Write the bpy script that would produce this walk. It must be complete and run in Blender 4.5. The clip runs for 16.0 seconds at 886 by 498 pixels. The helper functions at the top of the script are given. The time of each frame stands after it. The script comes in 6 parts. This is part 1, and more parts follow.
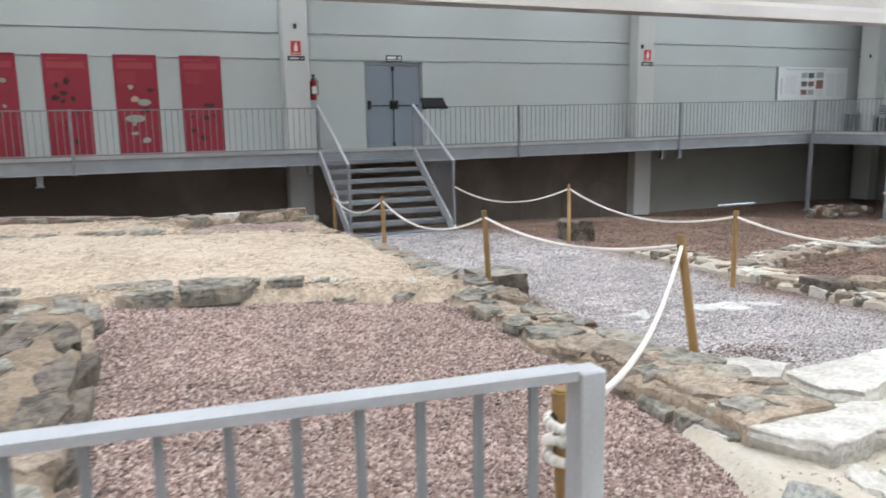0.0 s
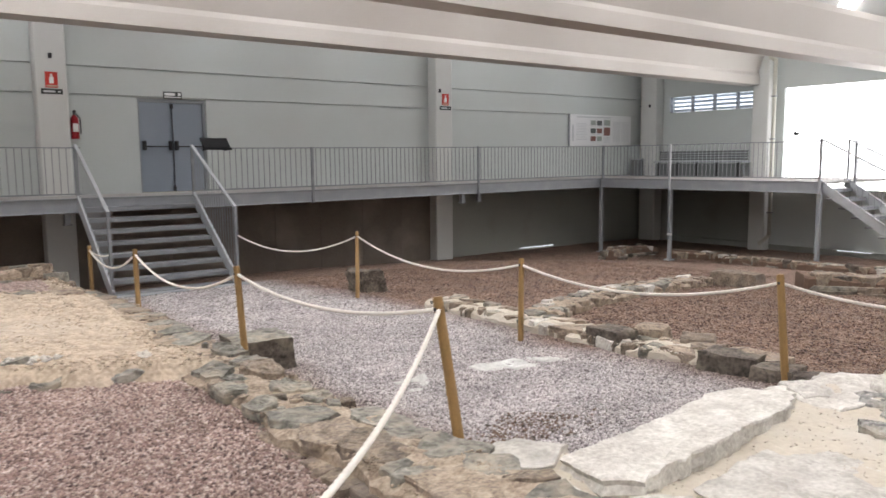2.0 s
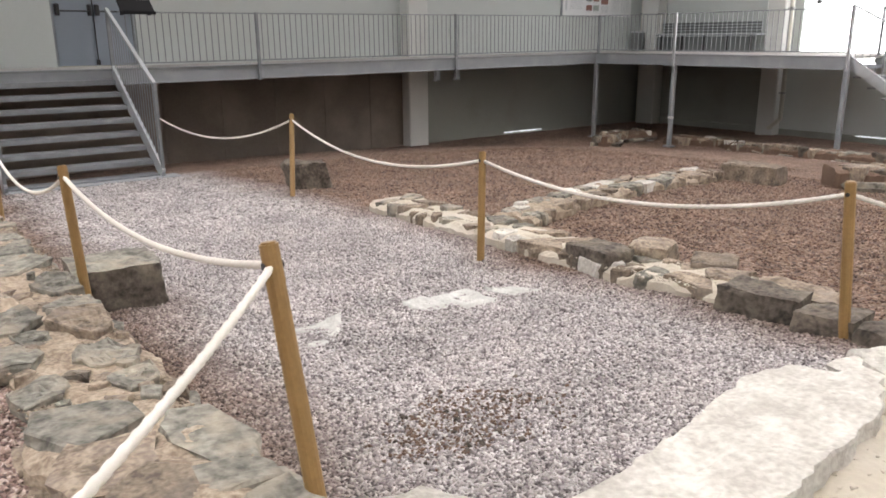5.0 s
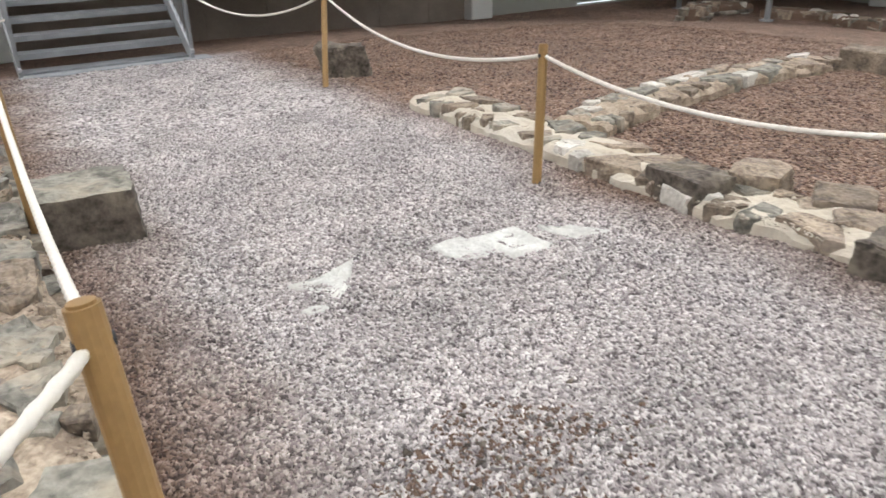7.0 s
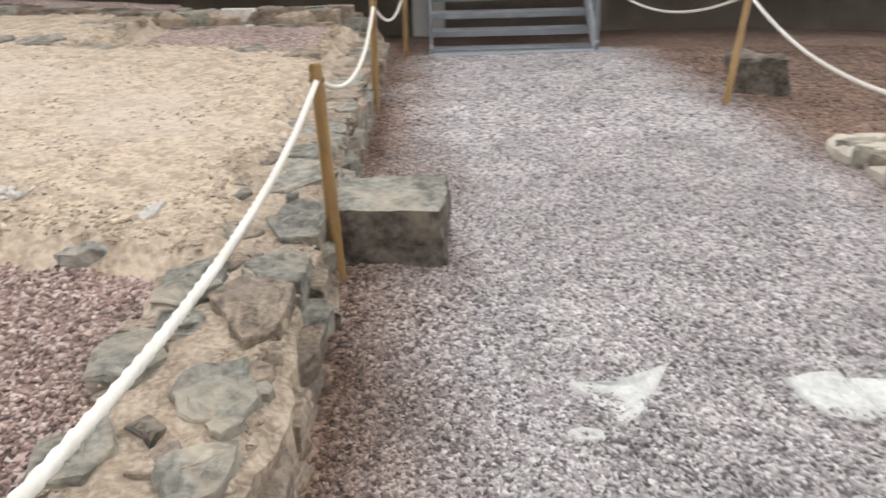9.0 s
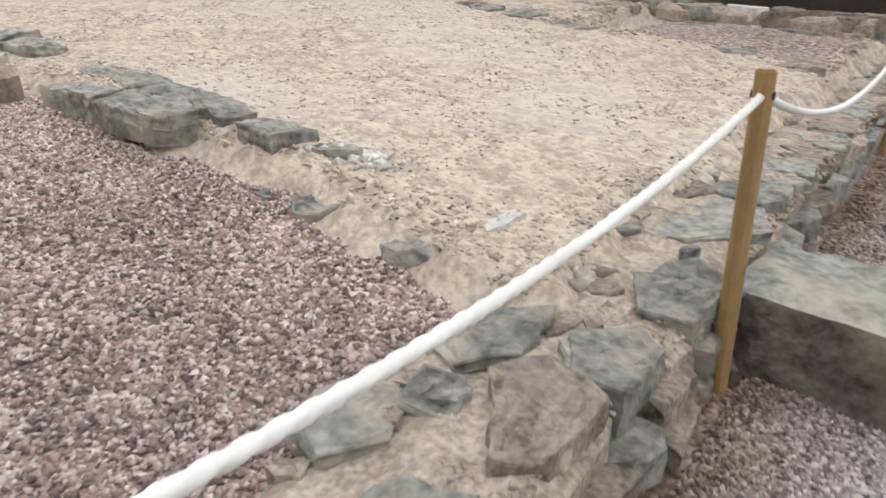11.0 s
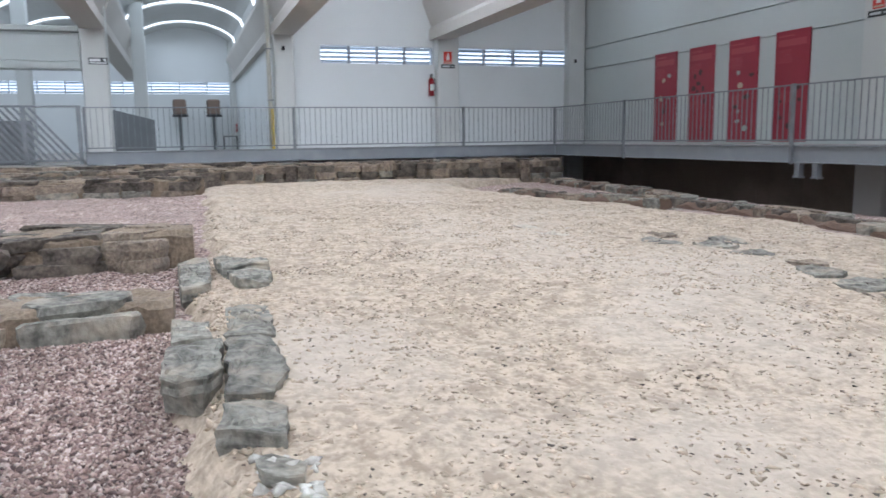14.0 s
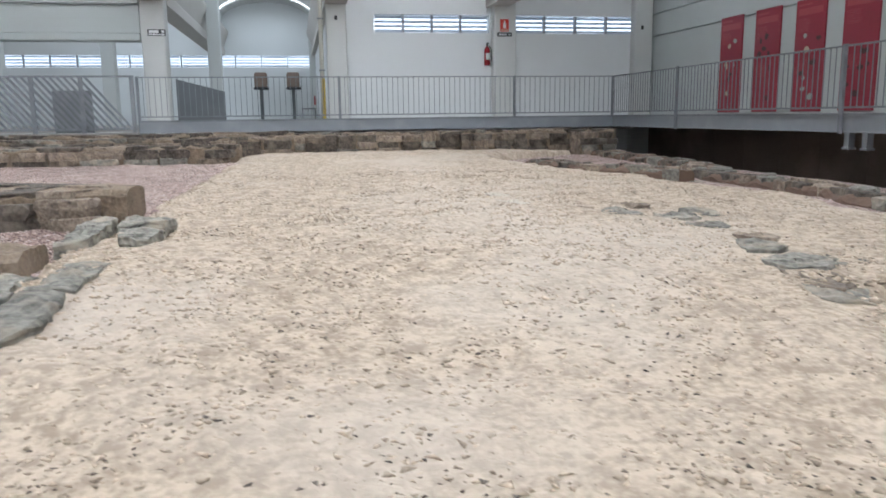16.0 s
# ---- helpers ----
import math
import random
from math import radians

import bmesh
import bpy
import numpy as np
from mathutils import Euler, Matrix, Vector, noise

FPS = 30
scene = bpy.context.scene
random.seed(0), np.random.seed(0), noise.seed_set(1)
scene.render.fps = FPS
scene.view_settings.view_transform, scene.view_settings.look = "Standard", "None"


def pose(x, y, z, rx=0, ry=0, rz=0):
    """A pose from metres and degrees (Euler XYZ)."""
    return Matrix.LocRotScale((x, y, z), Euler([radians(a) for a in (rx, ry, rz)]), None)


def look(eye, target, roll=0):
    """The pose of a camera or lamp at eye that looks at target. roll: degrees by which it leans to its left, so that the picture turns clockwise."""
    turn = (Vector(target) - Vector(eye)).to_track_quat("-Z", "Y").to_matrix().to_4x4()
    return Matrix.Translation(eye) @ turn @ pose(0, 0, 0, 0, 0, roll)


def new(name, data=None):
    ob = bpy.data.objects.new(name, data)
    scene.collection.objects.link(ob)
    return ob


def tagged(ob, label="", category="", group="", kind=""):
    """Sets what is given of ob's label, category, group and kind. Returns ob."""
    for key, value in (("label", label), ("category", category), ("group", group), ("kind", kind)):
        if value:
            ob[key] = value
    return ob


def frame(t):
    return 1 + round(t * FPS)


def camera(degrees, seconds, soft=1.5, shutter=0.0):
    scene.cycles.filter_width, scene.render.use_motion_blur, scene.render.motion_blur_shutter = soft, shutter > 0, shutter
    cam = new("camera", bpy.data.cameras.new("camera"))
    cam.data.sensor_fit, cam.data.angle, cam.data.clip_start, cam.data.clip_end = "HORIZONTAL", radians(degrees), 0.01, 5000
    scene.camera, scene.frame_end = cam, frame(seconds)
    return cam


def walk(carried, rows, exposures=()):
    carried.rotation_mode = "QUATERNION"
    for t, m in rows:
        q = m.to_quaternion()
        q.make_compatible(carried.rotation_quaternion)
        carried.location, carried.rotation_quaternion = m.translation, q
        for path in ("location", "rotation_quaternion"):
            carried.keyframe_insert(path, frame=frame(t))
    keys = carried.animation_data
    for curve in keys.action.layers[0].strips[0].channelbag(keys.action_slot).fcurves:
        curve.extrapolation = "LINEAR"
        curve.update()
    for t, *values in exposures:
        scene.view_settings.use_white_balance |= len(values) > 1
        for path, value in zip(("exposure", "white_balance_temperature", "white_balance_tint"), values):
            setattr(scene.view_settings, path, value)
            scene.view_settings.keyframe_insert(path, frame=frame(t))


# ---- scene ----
PATH = [
    (0, (-0.805, 0.909, 1.936), (-0.022, 2.718, 1.597), -0.9),
    (0.5, (-0.541, 1.11, 1.927), (0.348, 2.878, 1.637), -0.8),
    (1, (-0.337, 1.279, 1.928), (0.652, 2.996, 1.654), -0.6),
    (1.5, (-0.106, 1.392, 1.899), (1.008, 3.032, 1.636), -0.5),
    (2, (0.156, 1.531, 1.892), (1.35, 3.119, 1.661), -0.5),
    (2.5, (0.426, 1.761, 1.84), (1.653, 3.326, 1.626), -0.5),
    (3, (0.705, 2.038, 1.81), (1.949, 3.59, 1.599), -0.4),
    (3.5, (1.05, 2.311, 1.759), (2.288, 3.867, 1.546), -0.3),
    (4, (1.271, 2.469, 1.734), (2.494, 4.023, 1.429), -0.3),
    (6.5, (2.361, 3.497, 1.704), (3.414, 5.003, 0.913), -1.3),
    (7, (2.537, 3.704, 1.694), (3.499, 5.242, 0.853), -1.0),
    (7.5, (2.738, 3.902, 1.691), (3.543, 5.517, 0.828), -1.2),
    (8, (2.909, 4.103, 1.68), (3.404, 5.837, 0.816), -0.9),
    (8.5, (3.053, 4.341, 1.733), (3.29, 6.13, 0.87), -1.2),
    (9, (3.149, 4.53, 1.669), (3.168, 6.337, 0.812), -1.4),
    (9.5, (3.233, 4.728, 1.556), (2.85, 6.503, 0.718), -1.4),
    (10, (3.223, 4.991, 1.388), (2.514, 6.668, 0.562), -1.3),
    (12.5, (3.157, 6.659, 1.493), (1.635, 7.779, 0.838), -1.0),
    (13, (3.167, 7.011, 1.484), (1.462, 7.979, 1.088), -0.9),
    (13.5, (3.155, 7.331, 1.463), (1.343, 8.124, 1.164), -0.6),
    (14, (3.235, 7.658, 1.442), (1.359, 8.289, 1.156), -0.8),
    (14.5, (3.267, 8.02, 1.403), (1.344, 8.49, 1.118), -0.8),
    (15, (3.233, 8.389, 1.393), (1.292, 8.783, 1.108), -0.9),
    (15.5, (3.269, 8.756, 1.351), (1.324, 9.123, 1.064), -0.9),
    (16, (3.293, 9.049, 1.301), (1.357, 9.413, 0.957), -0.7),
]
cam = camera(60.3, 16.0, soft=1.6, shutter=0.4)
walk(cam, [(t, look(eye, target, roll)) for t, eye, target, roll in PATH],
     exposures=[(0, 0.36, 6050, 10), (1, 0.36, 6300, 12), (2, 0.13, 6620, 15), (4, 0.17, 6820, 17), (6.5, 0.28, 6500, 11), (8.5, 0.2, 6450, 11), (10, 0.18, 6250, 11), (12.5, 0.1, 5700, 11), (13.2, 0.22, 5600, 11), (14, 0.08, 5680, 11), (15, 0.09, 5720, 11), (16, 0.08, 5900, 10)])

# ---- world and light ----
world = bpy.data.worlds.new("overcast_sky")
scene.world = world
world.use_nodes = True
wn, wl = world.node_tree.nodes, world.node_tree.links
sky = wn.new("ShaderNodeTexSky")
sky.sky_type, sky.sun_disc = "NISHITA", False
sky.sun_elevation, sky.sun_rotation = radians(50), radians(100)
wl.new(sky.outputs[0], wn["Background"].inputs[0])
wn["Background"].inputs[1].default_value = 0.12

sun = new("sun", bpy.data.lights.new("sun", "SUN"))
sun.data.energy, sun.data.angle, sun.data.color = 1.0, radians(12), (1.0, 0.96, 0.9)
sun.matrix_world = look((60, 10, 70), (0, 10, 0))


def area_lamp(name, eye, target, sx, sy, watts, colour=(1, 1, 1)):
    ob = new(name, bpy.data.lights.new(name, "AREA"))
    ob.data.shape, ob.data.size, ob.data.size_y = "RECTANGLE", sx, sy
    ob.data.energy, ob.data.color = watts, colour
    ob.matrix_world = look(eye, target)
    return ob


# daylight: the roof lights glow themselves; lamps stand in for the gate and the neighbouring hall
SIDELIGHT, FARLIGHT = 35, 440
area_lamp("gate_daylight", (21.02, 9.6, 2.55), (0, 9.6, 2.2), 7.0, 2.4, SIDELIGHT, (0.97, 0.99, 1.0))
lamp = area_lamp("annex_daylight", (-24, 5, 5.9), (-24, 5, 0), 14, 9, FARLIGHT, (0.85, 0.94, 1.0))
lamp.matrix_world = pose(-24, 5, 5.9)


# ---- materials ----
def material(name, colour, second=None, rough=0.8, metal=0.0, scale=6.0, fine=60.0, amount=0.5, bump=0.15,
             spread=0.0, stain=None, stain_scale=1.2, stain_amount=0.3, distance=0.01):
    m = bpy.data.materials.new(name)
    m.use_nodes = True
    n, l = m.node_tree.nodes, m.node_tree.links
    b = n["Principled BSDF"]
    b.inputs["Roughness"].default_value, b.inputs["Metallic"].default_value = rough, metal
    tc = n.new("ShaderNodeTexCoord")
    geo = n.new("ShaderNodeNewGeometry")
    big = n.new("ShaderNodeTexNoise")
    big.inputs["Scale"].default_value, big.inputs["Detail"].default_value = scale, 6
    small = n.new("ShaderNodeTexNoise")
    small.inputs["Scale"].default_value, small.inputs["Detail"].default_value = fine, 4
    for t in (big, small):
        l.new(geo.outputs["Position"], t.inputs["Vector"])
    add = n.new("ShaderNodeMath")
    add.operation = "MULTIPLY_ADD"
    l.new(small.outputs[0], add.inputs[0])
    add.inputs[1].default_value = 0.5
    half = n.new("ShaderNodeMath")
    half.operation = "MULTIPLY"
    half.inputs[1].default_value = 0.5
    l.new(big.outputs[0], half.inputs[0])
    l.new(half.outputs[0], add.inputs[2])
    ramp = n.new("ShaderNodeMapRange")
    ramp.inputs[1].default_value, ramp.inputs[2].default_value = 0.5 - 0.5 * (1 - amount) - 0.02, 0.5 + 0.5 * (1 - amount) + 0.02
    l.new(add.outputs[0], ramp.inputs[0])
    mix = n.new("ShaderNodeMix")
    mix.data_type = "RGBA"
    second = second or tuple(c * 0.8 for c in colour)
    mix.inputs[6].default_value, mix.inputs[7].default_value = (*colour, 1), (*second, 1)
    l.new(ramp.outputs[0], mix.inputs[0])
    out = mix.outputs[2]
    if stain:
        st = n.new("ShaderNodeTexNoise")
        st.inputs["Scale"].default_value, st.inputs["Detail"].default_value = stain_scale, 5
        l.new(geo.outputs["Position"], st.inputs["Vector"])
        sr = n.new("ShaderNodeMapRange")
        sr.inputs[1].default_value, sr.inputs[2].default_value, sr.inputs[4].default_value = 0.5, 0.68, stain_amount
        l.new(st.outputs[0], sr.inputs[0])
        sm = n.new("ShaderNodeMix")
        sm.data_type = "RGBA"
        l.new(sr.outputs[0], sm.inputs[0])
        l.new(out, sm.inputs[6])
        sm.inputs[7].default_value = (*stain, 1)
        out = sm.outputs[2]
    if spread:
        info = n.new("ShaderNodeObjectInfo")
        rnd = n.new("ShaderNodeMath")
        rnd.operation = "ADD"
        l.new(info.outputs["Random"], rnd.inputs[0])
        l.new(geo.outputs["Random Per Island"], rnd.inputs[1])
        frac = n.new("ShaderNodeMath")
        frac.operation = "FRACT"
        l.new(rnd.outputs[0], frac.inputs[0])
        vr = n.new("ShaderNodeMapRange")
        vr.inputs[3].default_value, vr.inputs[4].default_value = 1 - spread, 1 + spread
        l.new(frac.outputs[0], vr.inputs[0])
        hsv = n.new("ShaderNodeHueSaturation")
        l.new(out, hsv.inputs["Color"])
        l.new(vr.outputs[0], hsv.inputs["Value"])
        out = hsv.outputs[0]
    l.new(out, b.inputs["Base Color"])
    if bump:
        bp = n.new("ShaderNodeBump")
        bp.inputs["Strength"].default_value, bp.inputs["Distance"].default_value = bump, distance
        l.new(add.outputs[0], bp.inputs["Height"])
        l.new(bp.outputs[0], b.inputs["Normal"])
    return m


def gravel_material(name, colours, cell, bump, mask=None):
    """Chips of crushed stone: cells of mixed colours; mask gives a second set of colours along the walking path."""
    m = bpy.data.materials.new(name)
    m.use_nodes = True
    n, l = m.node_tree.nodes, m.node_tree.links
    b = n["Principled BSDF"]
    b.inputs["Roughness"].default_value = 0.85
    geo = n.new("ShaderNodeNewGeometry")
    vor = n.new("ShaderNodeTexVoronoi")
    vor.inputs["Scale"].default_value = cell
    l.new(geo.outputs["Position"], vor.inputs["Vector"])
    sep = n.new("ShaderNodeSeparateColor")
    l.new(vor.outputs["Color"], sep.inputs[0])
    info = n.new("ShaderNodeMath")
    info.operation = "ADD"
    l.new(sep.outputs[0], info.inputs[0])
    l.new(geo.outputs["Random Per Island"], info.inputs[1])
    fr = n.new("ShaderNodeMath")
    fr.operation = "FRACT"
    l.new(info.outputs[0], fr.inputs[0])

    def ramp_of(cols):
        r = n.new("ShaderNodeValToRGB")
        r.color_ramp.interpolation = "CONSTANT"
        while len(r.color_ramp.elements) < len(cols):
            r.color_ramp.elements.new(0.5)
        for i, c in enumerate(cols):
            r.color_ramp.elements[i].position = i / len(cols)
            r.color_ramp.elements[i].color = (*c, 1)
        l.new(fr.outputs[0], r.inputs[0])
        return r.outputs[0]

    out = ramp_of(colours[0])
    if mask:
        x0, x1, y0, y1, soft = mask
        pos = n.new("ShaderNodeSeparateXYZ")
        wob = n.new("ShaderNodeTexNoise")
        wob.inputs["Scale"].default_value, wob.inputs["Detail"].default_value = 0.8, 6
        l.new(geo.outputs["Position"], wob.inputs["Vector"])
        l.new(geo.outputs["Position"], pos.inputs[0])

        def edge(channel, centre, half):
            d = n.new("ShaderNodeMath")
            d.operation = "SUBTRACT"
            l.new(pos.outputs[channel], d.inputs[0])
            d.inputs[1].default_value = centre
            a = n.new("ShaderNodeMath")
            a.operation = "ABSOLUTE"
            l.new(d.outputs[0], a.inputs[0])
            w = n.new("ShaderNodeMath")
            w.operation = "MULTIPLY_ADD"
            l.new(wob.outputs[0], w.inputs[0])
            w.inputs[1].default_value = 1.1
            l.new(a.outputs[0], w.inputs[2])
            r = n.new("ShaderNodeMapRange")
            r.inputs[1].default_value, r.inputs[2].default_value = half + 0.55 - soft, half + 0.55 + soft
            r.inputs[3].default_value, r.inputs[4].default_value = 1, 0
            l.new(w.outputs[0], r.inputs[0])
            return r.outputs[0]

        mul = n.new("ShaderNodeMath")
        mul.operation = "MULTIPLY"
        l.new(edge(0, (x0 + x1) / 2, (x1 - x0) / 2), mul.inputs[0])
        l.new(edge(1, (y0 + y1) / 2, (y1 - y0) / 2), mul.inputs[1])
        mx = n.new("ShaderNodeMix")
        mx.data_type = "RGBA"
        l.new(mul.outputs[0], mx.inputs[0])
        l.new(out, mx.inputs[6])
        l.new(ramp_of(colours[1]), mx.inputs[7])
        out = mx.outputs[2]
    big = n.new("ShaderNodeTexNoise")
    big.inputs["Scale"].default_value, big.inputs["Detail"].default_value = 1.7, 5
    l.new(geo.outputs["Position"], big.inputs["Vector"])
    br = n.new("ShaderNodeMapRange")
    br.inputs[1].default_value, br.inputs[2].default_value = 0.3, 0.7
    br.inputs[3].default_value, br.inputs[4].default_value = 0.8, 1.15
    l.new(big.outputs[0], br.inputs[0])
    hsv = n.new("ShaderNodeHueSaturation")
    l.new(out, hsv.inputs["Color"])
    l.new(br.outputs[0], hsv.inputs["Value"])
    l.new(hsv.outputs[0], b.inputs["Base Color"])
    bp = n.new("ShaderNodeBump")
    bp.inputs["Strength"].default_value, bp.inputs["Distance"].default_value = bump, 0.012
    bp.invert = True
    l.new(vor.outputs["Distance"], bp.inputs["Height"])
    l.new(bp.outputs[0], b.inputs["Normal"])
    return m


def emitter(name, colour, strength):
    m = bpy.data.materials.new(name)
    m.use_nodes = True
    b = m.node_tree.nodes["Principled BSDF"]
    b.inputs["Base Color"].default_value = (0.8, 0.8, 0.8, 1)
    b.inputs["Emission Color"].default_value = (*colour, 1)
    b.inputs["Emission Strength"].default_value = strength
    return m


